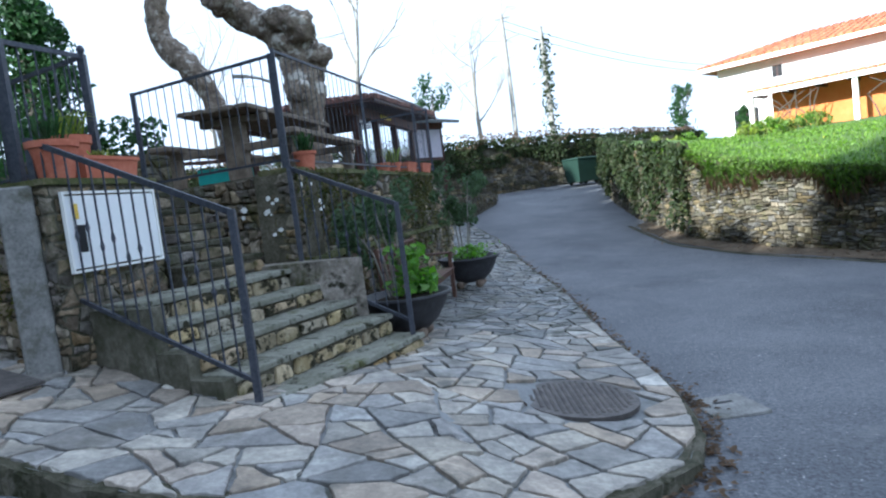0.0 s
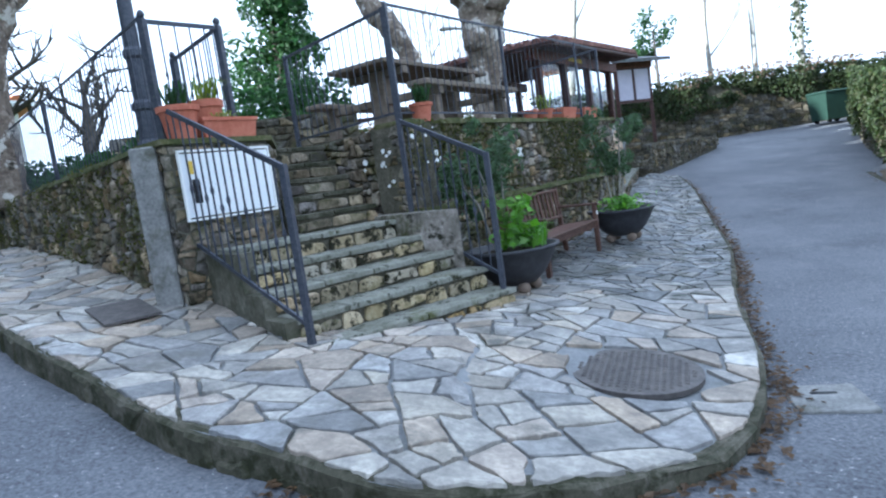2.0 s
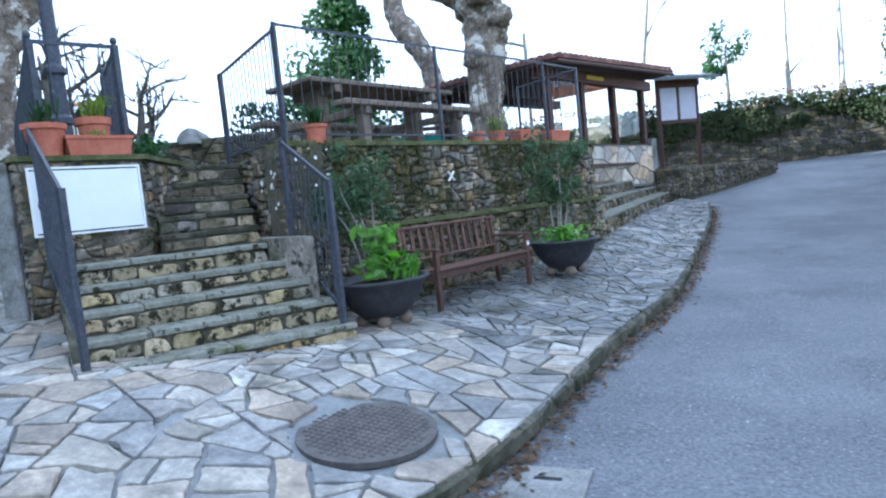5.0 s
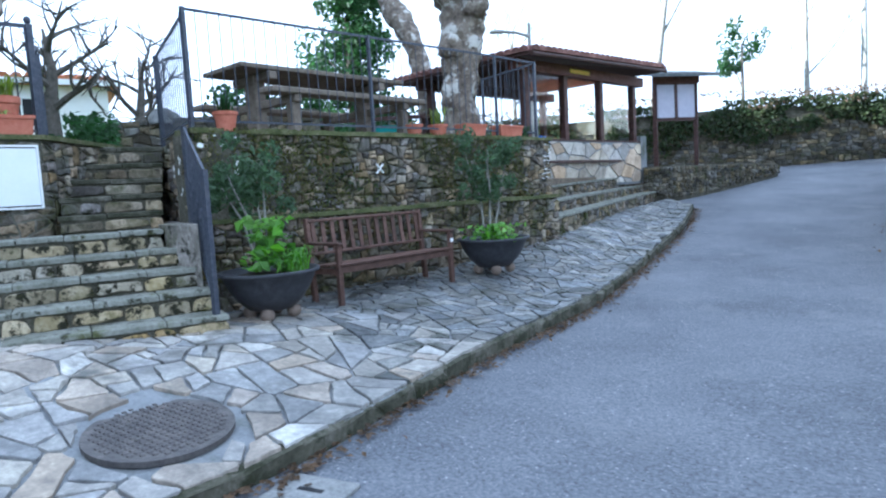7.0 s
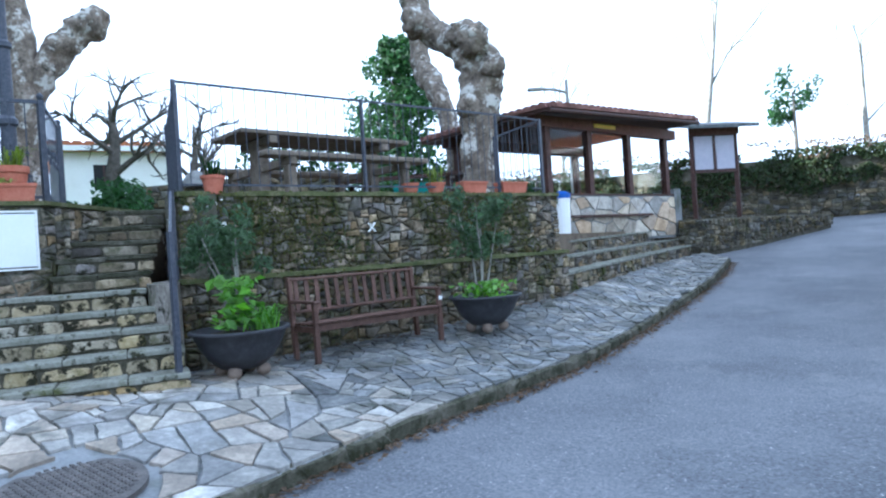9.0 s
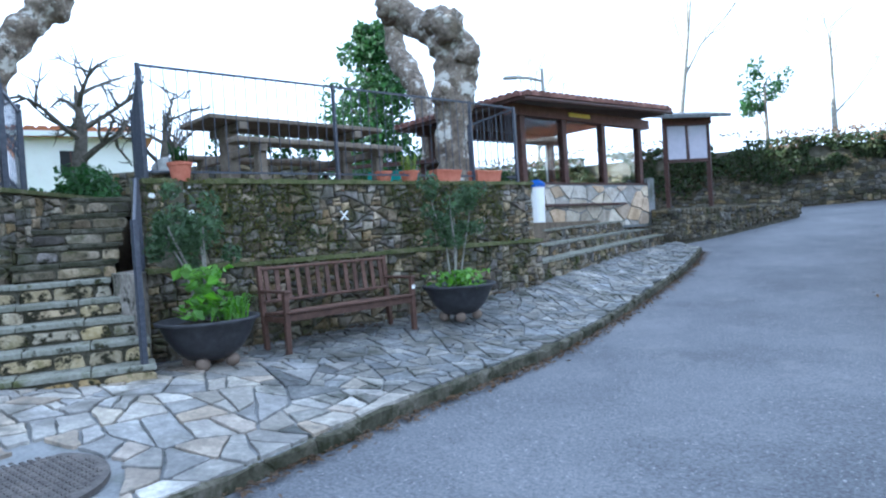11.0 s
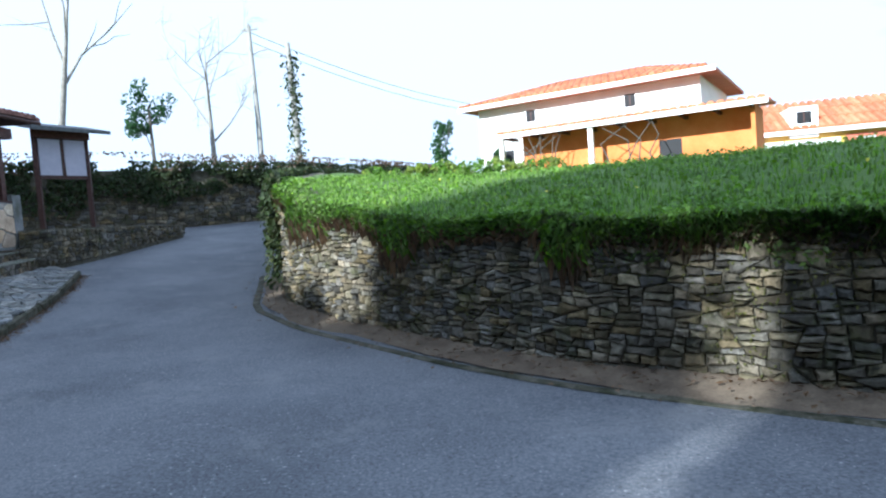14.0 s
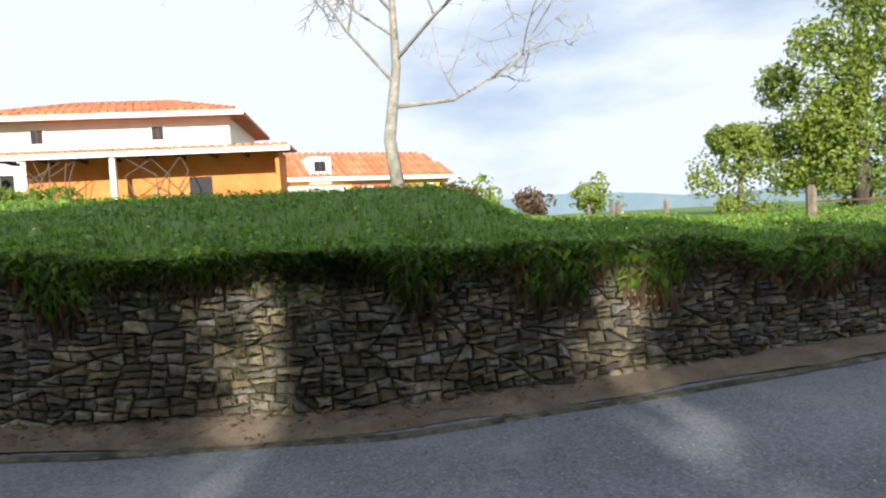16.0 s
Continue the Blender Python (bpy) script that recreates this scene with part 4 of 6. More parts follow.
part("trunk", limb([(0, 0, 0, 0.521), (-.02, 0, .9, 0.395), (.0, .05, 2.0, 0.378), (.0, .2, 3.0, 0.42), (-.05, .3, 3.7, 0.47), (-.45, .35, 4.3, 0.353), (-1.15, .4, 4.65, 0.302), (-1.75, .45, 5.3, 0.302), (-1.9, .5, 6.2, 0.252), (-1.6, .5, 7.2, 0.185)]), BARK, tree, smooth=True)
for c, r in (((.42, .1, 3.55), .26), ((.1, -.1, 4.15), .34), ((-.25, .1, 4.4), .3), ((-1.5, 0, 4.95), .3), ((-.02, -.2, 2.75), .25)):
    bm = bmesh.new()
    bmesh.ops.create_icosphere(bm, subdivisions=3, radius=r, matrix=Matrix.Translation(c))
    for v in bm.verts:
        v.co += (v.co - Vector(c)) * (.5 * noise.noise(v.co * 5) + .3 * noise.noise(v.co * 11))
    part("burl", bm, BARK, tree, smooth=True)
tree2 = thing("plane_tree", "slimmer leaning plane tree with mottled bark", "tree", pose(-4.9, 16.5, 1.4))
part("trunk", limb([(0, 0, 0, 0.34), (-.1, .1, 1.6, 0.255), (-.55, .45, 3.4, 0.255), (-1.2, .8, 4.5, 0.306), (-1.95, 1.2, 5.4, 0.306), (-2.0, 1.3, 6.4, 0.255), (-1.8, 1.3, 7.6, 0.238), (-1.9, 1.3, 8.8, 0.221)]), BARK, tree2, smooth=True)
tree3 = thing("plane_tree", "pollarded plane tree with a stubby side limb", "tree", pose(-9.4, 7.95, 1.97))
part("trunk", limb([(0, 0, 0, .32), (0, 0, 1.5, .27), (.05, .1, 2.8, .33), (0, .1, 3.6, .3), (-.3, 0, 5.2, .24)]), BARK, tree3, smooth=True)
part("limb", limb([(.05, .1, 2.7, .28), (.25, .5, 3.6, .28), (.45, .9, 4.15, .27), (.62, 1.2, 4.45, .3), (.7, 1.35, 4.75, .2)]), BARK, tree3, smooth=True)


# ---------- the bar: tiled shelter with a stone counter ----------
bar_th = thing("bar_shelter", "small tiled timber shelter with a stone counter and windows", "shelter")
A, B = Vector((-1.55, 15.1, 0)), Vector((-.38, 19.8, 0))
bd = (B - A).normalized()
bn = Vector((bd.y, -bd.x, 0))
LB = (B - A).length


def bp(u, d, z):
    return A + bd * u - bn * d + Vector((0, 0, z))


def bbox(name, u0, u1, d0, d1, z0, z1, material, parent, label=""):
    V = [bp(u, d, z) for u in (u0, u1) for d in (d0, d1) for z in (z0, z1)]
    return raw(name, V, [(0, 1, 3, 2), (4, 6, 7, 5), (0, 4, 5, 1), (2, 3, 7, 6), (1, 5, 7, 3), (0, 2, 6, 4)], material, parent, label)


counter = bbox("counter_wall", 0, LB, 0, .35, 1.2, 2.28, MORTAR, bar_th, "low wall faced with irregular flagstones")
bbox("counter_shelf", .2, LB - 1.2, -.12, 0, 1.78, 1.83, DARKWOOD, bar_th)
bbox("counter_end", LB - .02, LB + .3, -.02, .6, 1.2, 2.46, MORTAR, bar_th)
for u in (.1, 1.55, 3.1, LB - .1):
    bbox("post", u - .075, u + .075, .08, .24, 2.26, 4.0, DARKWOOD, bar_th)
for u in (.1, LB - .1):
    bbox("post", u - .075, u + .075, 3.0, 3.15, 1.4, 4.0, DARKWOOD, bar_th)
bbox("sill", 0, LB, -.02, .37, 2.281, 2.32, DARKWOOD, bar_th)
bbox("beam", -.3, LB + .35, .05, .27, 3.78, 4.02, REDWOOD, bar_th)
bbox("beam", -.3, LB + .35, 2.95, 3.2, 3.78, 4.02, DARKWOOD, bar_th)
for a, b in ((.18, 1.47), (1.63, 3.02), (3.18, LB - .18)):
    g = bbox("pane", a, b, .15, .16, 2.32, 3.78, GLASS, bar_th)
    g.visible_shadow = False
for a, b in ((.3, 1.5), (1.7, 2.9)):
    g = bbox("back_pane", a, b, 3.05, 3.06, 2.3, 3.78, GLASS, bar_th)
    g.visible_shadow = False
bbox("name_plate", 1.7, 2.5, .03, .05, 3.86, 3.95, YELLOW, bar_th, "small yellow plate under the eave")
# hipped roof with rows of curved tiles
EV = [bp(-.55, -.55, 4.02), bp(LB + .45, -.55, 4.18), bp(LB + .45, 3.7, 4.18), bp(-.55, 3.7, 4.02)]
R0, R1 = bp(1.6, 1.6, 4.5), bp(LB - 1.2, 1.6, 4.6)
V = [*EV, R0, R1] + [v - Vector((0, 0, .07)) for v in (*EV, R0, R1)]
F = [(0, 1, 5, 4), (1, 2, 5), (2, 3, 4, 5), (3, 0, 4), (7, 6, 10, 11), (8, 7, 11), (9, 8, 11, 10), (6, 9, 10), (0, 6, 7, 1), (1, 7, 8, 2), (2, 8, 9, 3), (3, 9, 6, 0)]
roof = raw("roof", V, F, DARKWOOD, bar_th)


def tile_rows(parent, e0, e1, r0, r1, width, material, rad, name="tile_course", seg=5, tile=.38):
    """Rows of half-round tiles from an eave to a ridge; the rows shorten towards hips."""
    e0, e1, r0, r1 = (Vector(v) for v in (e0, e1, r0, r1))
    n = int((e1 - e0).length / width)
    ex = (e1 - e0).normalized()
    nrm = ex.cross(((r0 + r1) / 2 - (e0 + e1) / 2).normalized())
    if nrm.z < 0:
        nrm = -nrm
    up = nrm.cross(ex)
    if up.z < 0:
        up = -up
    hh = (r0 - e0).dot(up)
    a0, a1 = (r0 - e0).dot(ex), (r1 - e0).dot(ex)
    Lr = (e1 - e0).length
    for k in range(n):
        x = (k + .5) * width
        s = 1.0
        if x < a0:
            s = x / max(a0, 1e-3)
        elif x > a1:
            s = (Lr - x) / max(Lr - a1, 1e-3)
        Ln = hh * min(1, s)
        m = max(1, int(Ln / tile))
        V, F = [], []
        for j in range(m):
            for q, (f, rr) in enumerate(((j / m * Ln - .04, rad * 1.12), ((j + 1) / m * Ln, rad * .9))):
                o = e0 + ex * x + up * f + nrm * (.012 if q == 0 else 0)
                for c in range(seg + 1):
                    t = math.pi * c / seg
                    V.append(o + ex * (rr * math.cos(t)) + nrm * (rr * math.sin(t)))
            b = j * 2 * (seg + 1)
            for c in range(seg):
                F.append((b + c, b + c + 1, b + seg + 2 + c, b + seg + 1 + c))
            F.append(tuple(b + c for c in range(seg + 1)))
        raw(name, V, F, material, parent)


tile_rows(roof, EV[0], EV[1], R0, R1, .21, ROOFTILE, .105)
tile_rows(roof, EV[3], EV[0], R0, R0, .21, ROOFTILE, .105)
tile_rows(roof, EV[1], EV[2], R1, R1, .21, ROOFTILE, .105)
part("ridge_tile", tube([R0 + Vector((0, 0, .03)), R1 + Vector((0, 0, .03))], [.12, .12], 10), ROOFTILE, roof)
part("gutter", tube([EV[0] + Vector((0, 0, -.06)), EV[1] + Vector((0, 0, -.06))], [.05, .05], 8), DARKWOOD, bar_th)

# notice kiosk beside the bar
kiosk = thing("notice_kiosk", "roofed timber notice kiosk with two pale panels", "notice kiosk")
K0, K1 = Vector((-.58, 22.5, 0)), Vector((.42, 23.5, 0))
kd = (K1 - K0).normalized()
kn = Vector((kd.y, -kd.x, 0))
for p in (K0, K1):
    part("post", bar((p.x, p.y, 1.4), (p.x, p.y, 4.3), .12), DARKWOOD, kiosk)
mid = (K0 + K1) / 2
rzk = math.atan2(kd.y, kd.x)
part("top_beam", box((mid.x, mid.y, 4.2), (1.5, .1, .16), rzk), DARKWOOD, kiosk)
part("lower_beam", box((mid.x, mid.y, 3.08), (1.4, .1, .1), rzk), DARKWOOD, kiosk)
part("mullion", box((mid.x, mid.y, 3.65), (.07, .1, 1.1), rzk), DARKWOOD, kiosk)
for s in (-1, 1):
    p = mid + kd * .35 * s + kn * .03
    part("panel", box((p.x, p.y, 3.63), (.58, .03, 1.0), rzk), NOTICE, kiosk, "pale glazed notice panel")
part("roof", box((mid.x, mid.y, 4.46), (2.2, 1.3, .1), rzk, .22), ROOFSHEET, kiosk, "grey felted roof")
part("fascia", box((mid.x + kn.x * .05, mid.y + kn.y * .05, 4.27), (1.6, .06, .22), rzk), REDWOOD, kiosk, "red-brown fascia board")

# white bin with a blue lid by the bar
binp = bp(-.15, -.4, 1.42)
wb = thing("litter_bin", "white plastic bin with a blue lid", "bin", Matrix.Translation(binp))
part("body", lathe([(.15, 0), (.165, .6), (.175, .75)], 16), WHITE, wb)
part("lid", lathe([(.185, .75), (.185, .83), (.08, .9)], 16), BLUE, wb)

# wheeled rubbish container at the bend
dump = thing("waste_container", "green wheeled waste container by the far wall", "container", Matrix.Translation((7.0, 30.3, 1.5)) @ Matrix.Rotation(.5, 4, 'Z'))
V = [(-.6, -.45, .12), (.6, -.45, .12), (.6, .45, .12), (-.6, .45, .12), (-.7, -.55, 1.15), (.7, -.55, 1.15), (.7, .55, 1.15), (-.7, .55, 1.15)]
raw("body", V, [(3, 2, 1, 0), (4, 5, 6, 7), (0, 1, 5, 4), (1, 2, 6, 5), (2, 3, 7, 6), (3, 0, 4, 7)], DARKGREEN, dump)
part("lid", box((0, 0, 1.2), (1.46, 1.16, .1), bev=.04), DARKGREEN, dump)
part("side_panel", box((.68, -.0, .7), (.06, .8, .7), bev=.02), PALEGREEN, dump)
for sx in (-.45, .45):
    for sy in (-.35, .35):
        part("wheel", tube([(sx, sy - .03, .1), (sx, sy + .03, .1)], [.1, .1], 12), BLACK, dump)


# ---------- houses ----------
def house(name, label, origin, ax_x, L, D, z0, ze, zr, wall_mat, over, tile_w, hip=2.5):
    X = Vector((*ax_x, 0)).normalized()
    Y = Vector((-X.y, X.x, 0))
    O = Vector((*origin, 0))
    P = lambda u, v, z: O + X * u + Y * v + Vector((0, 0, z))
    h = thing(name, label, "house")
    def blk(nm, u0, u1, v0, v1, a, b, m, par, lab=""):
        V = [P(u, v, z) for u in (u0, u1) for v in (v0, v1) for z in (a, b)]
        return raw(nm, V, [(0, 1, 3, 2), (4, 6, 7, 5), (0, 4, 5, 1), (2, 3, 7, 6), (1, 5, 7, 3), (0, 2, 6, 4)], m, par, lab)
    blk("wall", 0, L, 0, D, z0, ze, wall_mat, h)
    o = over
    E = [P(-o, -o, ze), P(L + o, -o, ze), P(L + o, D + o, ze), P(-o, D + o, ze)]
    R = [P(hip, D / 2, zr), P(L - hip, D / 2, zr)]
    V = E + R + [v - Vector((0, 0, .18)) for v in E]
    rf = raw("roof", V, [(0, 1, 5, 4), (1, 2, 5), (2, 3, 4, 5), (3, 0, 4), (6, 7, 8, 9)] + [(0, 6, 7, 1), (1, 7, 8, 2), (2, 8, 9, 3), (3, 9, 6, 0)], ROOFHOUSE, h)
    tile_rows(rf, E[0], E[1], R[0], R[1], tile_w, ROOFHOUSE, tile_w * .5, seg=3, tile=1.2)
    tile_rows(rf, E[3], E[0], R[0], R[0], tile_w, ROOFHOUSE, tile_w * .5, seg=3, tile=1.2)
    blk("eave_board", -o - .03, L + o + .03, -o - .06, -o, ze - .22, ze + .03, WHITE, rf)
    return h, blk, P


def window(h, blk, u, z, w, hh, v=-.0, shutter=True):
    g = blk("window", u - w / 2, u + w / 2, v - .03, v + .02, z, z + hh, BLACK, h, "dark window")
    for a, b, c, d in ((u - w / 2 - .08, u - w / 2, z - .08, z + hh + .08), (u + w / 2, u + w / 2 + .08, z - .08, z + hh + .08), (u - w / 2, u + w / 2, z - .08, z), (u - w / 2, u + w / 2, z + hh, z + hh + .08)):
        blk("frame", a, b, v - .06, v - .001, c, d, WHITE, g)
    blk("glazing_bar", u - .03, u + .03, v - .045, v - .031, z, z + hh, DARKWOOD, g)


h1, hb, hp = house("farmhouse", "long white farmhouse with orange tiled roof and lean-to porch", (18.93, 41.6), (.668, -.744), 13.3, 9, 1.5, 7.75, 9.3, WHITEWALL, .9, .42, 4)
for u in (3.6, 9.6):
    window(h1, hb, u, 6.45, .6, .7)
for u in (1.6,):
    window(h1, hb, u, 3.5, 1.5, 1.4)
# lean-to porch, orange beneath
hb("porch_wall", 4.0, 16.0, -2.3, -.1, 1.5, 5.5, ORANGEWALL, h1, "orange rendered porch wall")
hb("porch_end", 16.02, 16.2, -3.6, -.1, 1.5, 5.3, ORANGEWALL, h1, "orange rendered end wall")
pv = [hp(u, v, z) for u, v, z in ((3.3, -4.2, 5.35), (16.8, -4.2, 5.35), (16.8, 0, 5.62), (3.3, 0, 5.62))]
lean = raw("porch_roof", pv + [v - Vector((0, 0, .12)) for v in pv], [(0, 1, 2, 3), (7, 6, 5, 4), (0, 4, 5, 1), (1, 5, 6, 2), (2, 6, 7, 3), (3, 7, 4, 0)], ROOFHOUSE, h1)
tile_rows(lean, pv[0], pv[1], pv[3], pv[2], .42, ROOFHOUSE, .2, seg=3, tile=1.2)
hb("porch_eave", 3.3, 16.8, -4.26, -4.2, 5.15, 5.38, WHITE, lean)
for k in range(9):
    u = 3.7 + 1.55 * k
    hb("rafter", u - .07, u + .07, -4.1, -2.3, 5.08, 5.24, DARKWOOD, h1)
for u in (3.5, 8.6):
    hb("porch_post", u - .12, u + .12, -4.1, -3.86, 1.5, 5.24, WHITE, h1)
hb("doorway", 11.6, 12.7, -2.34, -2.29, 1.9, 4.2, BLACK, h1, "dark doorway")
rv = np.random.default_rng(71)
for k in range(14):
    a = rv.uniform(4.5, 13)
    pts = [hp(a + rv.uniform(-1.5, 1.5) * t, -4.25 + .3 * t, 2.6 + 2.6 * t + rv.uniform(-.2, .2)) for t in (0, .3, .6, 1)]
    part("vine_stem", tube(pts, [.05, .04, .03, .02], 5), BARKD, h1)

h2, hb2, hp2 = house("cottage", "yellow cottage with orange tiled roof", (34.6, 34.6), (.86, -.51), 11.5, 7, 1.5, 4.6, 6.6, YELLOWWALL, .5, .45, .6)
hb2("white_wing", -1.6, 3.6, -1.0, 2.5, 1.5, 4.0, WHITEWALL, h2, "white rendered wing")
hb2("dormer", 1.2, 2.7, -.3, 2.2, 4.2, 6.0, WHITEWALL, h2)
window(h2, hb2, 1.95, 5.0, .8, .7, -.3)
hb2("loggia", 4.2, 8.4, -.04, .02, 2.0, 4.2, TERRA, h2, "shaded red loggia")
window(h2, hb2, 5.2, 2.6, .8, 1.3, -.05)
window(h2, hb2, 7.2, 2.6, .8, 1.3, -.05)
window(h2, hb2, 9.8, 2.8, .8, 1.2)

h3, hb3, hp3 = house("cream_house", "cream house with a flat tiled roof beyond the terrace", (-27.6, 15.8), (.44, .9), 5.2, 7, 1.5, 7.2, 7.9, WHITEWALL, .6, .5, 1.5)
window(h3, hb3, 2.2, 5.2, .9, 1.2)


# ---------- trees and hedges ----------
def bare_tree(name, label, base, height, r0, seed, material, spread=.5, levels=4, first=.35, kids=5, lean=(0, 0), droop=0.0, reach=.58, stout=.4):
    """A leafless tree: trunk, limbs, and fine twigs joined to each limb."""
    r = np.random.default_rng(seed)
    t = thing(name, label, "tree", pose(*base))
    top = Vector((lean[0], lean[1], height))
    P = [Vector((0, 0, 0)) + top * f + Vector((r.normal() * .05, r.normal() * .05, 0)) * height * .25 * (f > 0) for f in (0, .25, .5, .75, 1)]
    part("trunk", tube(P, [r0, r0 * .8, r0 * .6, r0 * .38, r0 * .1], 9, None, .12, 3), material, t, smooth=True)

    def grow(bm, p, d, L, rad, lev):
        q = [p]
        for k in range(3):
            d = (d + Vector(r.normal(size=3)) * .17 + Vector((0, 0, .06 - droop))).normalized()
            q.append(q[-1] + d * L / 3)
        tube(q, [rad, rad * .75, rad * .5, rad * .2], 6 if lev < 2 else 4, bm)
        if lev < levels:
            for _ in range(kids if lev < 2 else 4):
                f = r.uniform(.3, 1)
                i = min(2, int(f * 3))
                a = q[i].lerp(q[i + 1], f * 3 - i)
                nd = (d + Vector(r.normal(size=3)) * .75).normalized()
                grow(bm, a, nd, L * r.uniform(.4, .62), max(.012, rad * .5), lev + 1)
    for k in range(kids + 2):
        f = first + (1 - first) * k / (kids + 2)
        i = min(3, int(f * 4))
        a = P[i].lerp(P[i + 1], f * 4 - i)
        ang = k * 2.4 + r.uniform(-.4, .4)
        d = Vector((math.cos(ang) * spread, math.sin(ang) * spread, 1 - spread * .6)).normalized()
        bm = bmesh.new()
        grow(bm, a, d, height * reach * (1.15 - f * .6), r0 * stout * (1.2 - f * .7), 1)
        part("limb", bm, material, t)
    return t


bare_tree("bare_tree", "pale leafless walnut tree on the grassy bank", (21.3, 15.2, 1.7), 9.0, .25, 21, BARKP, 1.0, 4, .36, 6, reach=.8, stout=.32)
bare_tree("bare_tree", "small dark leafless fruit tree by the house", (-19.2, 14.6, 2.0), 5.6, .42, 22, BARKD, .9, 3, .5, 5)
bare_tree("bare_tree", "dark leafless fruit tree in the garden", (-17.0, 16.5, 2.0), 4.6, .3, 23, BARKD, .8, 3, .35, 5)
bare_tree("bare_tree", "slender leafless tree with few twigs", (-4.6, 39.5, 2.5), 12.0, .26, 24, BARKP, .3, 2, .55, 3, (1.2, .3))
bare_tree("bare_tree", "slender leafless tree beyond the far wall", (3.2, 38.2, 2.5), 8.2, .17, 25, BARKP, .6, 3, .4, 4, (-.4, 0))
bare_tree("bare_tree", "slender leafless tree beyond the far wall", (-13.5, 40, 2.5), 9.5, .2, 26, BARKP, .5, 3, .4, 4, (.4, 0))


def leafy_tree(name, label, base, trunk_h, r0, crowns, n, size, material, seed, category="tree", bark=BARKD):
    r = np.random.default_rng(seed)
    t = thing(name, label, category, pose(*base))
    if trunk_h:
        part("trunk", tube([(0, 0, 0), (.05, .03, trunk_h * .5), (.02, 0, trunk_h)], [r0, r0 * .75, r0 * .4], 9, None, .15, 3), bark, t, smooth=True)
    C, R = [], []
    for c, rad in crowns:
        C.append(c)
        R.append(rad * .65)
        for _ in range(9):
            d = Vector(r.normal(size=3)).normalized()
            C.append(Vector(c) + d * rad * r.uniform(.45, 1.0))
            R.append(rad * r.uniform(.3, .55))
            if trunk_h and r.uniform() < .35:
                part("limb", tube([(0, 0, trunk_h * .6), (Vector(c) + Vector((0, 0, trunk_h * .6))) / 2, C[-1]], [r0 * .3, r0 * .18, .02], 5), bark, t)
    pts, nr = clump_points(C, R, max(4, n // len(C)), r)
    tagged(raw("crown", *leaves(pts, nr, size, r), material, t), kind="stuff")
    return t


leafy_tree("ivy_tree", "tree trunk thickly overgrown with dark ivy", (-17.3, 28.8, 1.4), 9, .4, [((0, 0, 2.5), 2.2), ((.3, 0, 4.6), 2.7), ((-.3, 0, 6.6), 2.5), ((.3, .2, 8.6), 1.9), ((.4, 0, 10.1), 1.1)], 11000, .16, LEAF, 31)
leafy_tree("evergreen_tree", "small evergreen with a loose bright crown beyond the wall", (.4, 36, 2.4), 5, .12, [((0, 0, 5), .95), ((-.4, .2, 4.2), .7)], 1300, .09, LEAF, 32)
leafy_tree("laurel_tree", "large sunlit laurel at the field's edge", (29.5, 3.2, .6), 6, .3, [((0, 0, 2.2), 2.2), ((-.4, .6, 4.5), 2.1), ((.8, -.8, 6.2), 2.3), ((1.2, -2.5, 4), 2.5), ((-.6, 1.8, 2.4), 1.5), ((1, -1, 8.4), 1.8)], 32000, .085, LEAFY, 33)
leafy_tree("bush", "sunlit laurel bush at the field's edge", (28.2, 6.5, .5), 2.5, .12, [((0, 0, 1.4), 1.3), ((.3, .2, 2.8), .9)], 5000, .075, LEAFY, 34, "bush")
for i, (x, y, z, s) in enumerate(((39, 24, .9, 1.6), (44, 26, .9, 2.2), (50, 25, .9, 1.9), (55, 22, .9, 2.0), (36, 22, 1.1, .9))):
    leafy_tree("bush", "rounded olive-coloured bush across the field", (x, y, z), 1.2, .1, [((0, 0, s * .8), s), ((s * .6, .2, s * .6), s * .7)], 900, .2, LEAFY if i % 2 else DRY, 35 + i, "bush")
for i, (x, y, h) in enumerate(((16.6, 41.6, 1.4), (19.4, 39.6, .7), (12.4, 44, .6))):
    leafy_tree("conifer", "small dense garden conifer near the farmhouse", (x, y, 2.9), 2.0, .1, [((0, 0, .9 * h + .3), .8 * h), ((0, 0, 1.8 * h), .65 * h), ((0, 0, 2.6 * h), .4 * h)], 900, .12, LEAF, 45 + i)
for i, (x, y, s) in enumerate(((8.6, 17.5, .5), (9.8, 19, .6), (10.6, 21.5, .7), (12.5, 24, .7), (14.5, 27, .9), (16.5, 29, .7), (18.5, 31, .8), (8.4, 21, .6), (8.8, 25, .7))):
    z = min(3.2, 1.33 + .062 * math.hypot(x - 5.3, y - 2.9))
    leafy_tree("bush", "low leafy bush on top of the bank", (x, y, z - .15), 0, .05, [((0, 0, s * .2), s * .55), ((s * .8, .1, s * .15), s * .45)], 600, .07, GRASS if i % 2 else LEAFY, 50 + i, "bush")


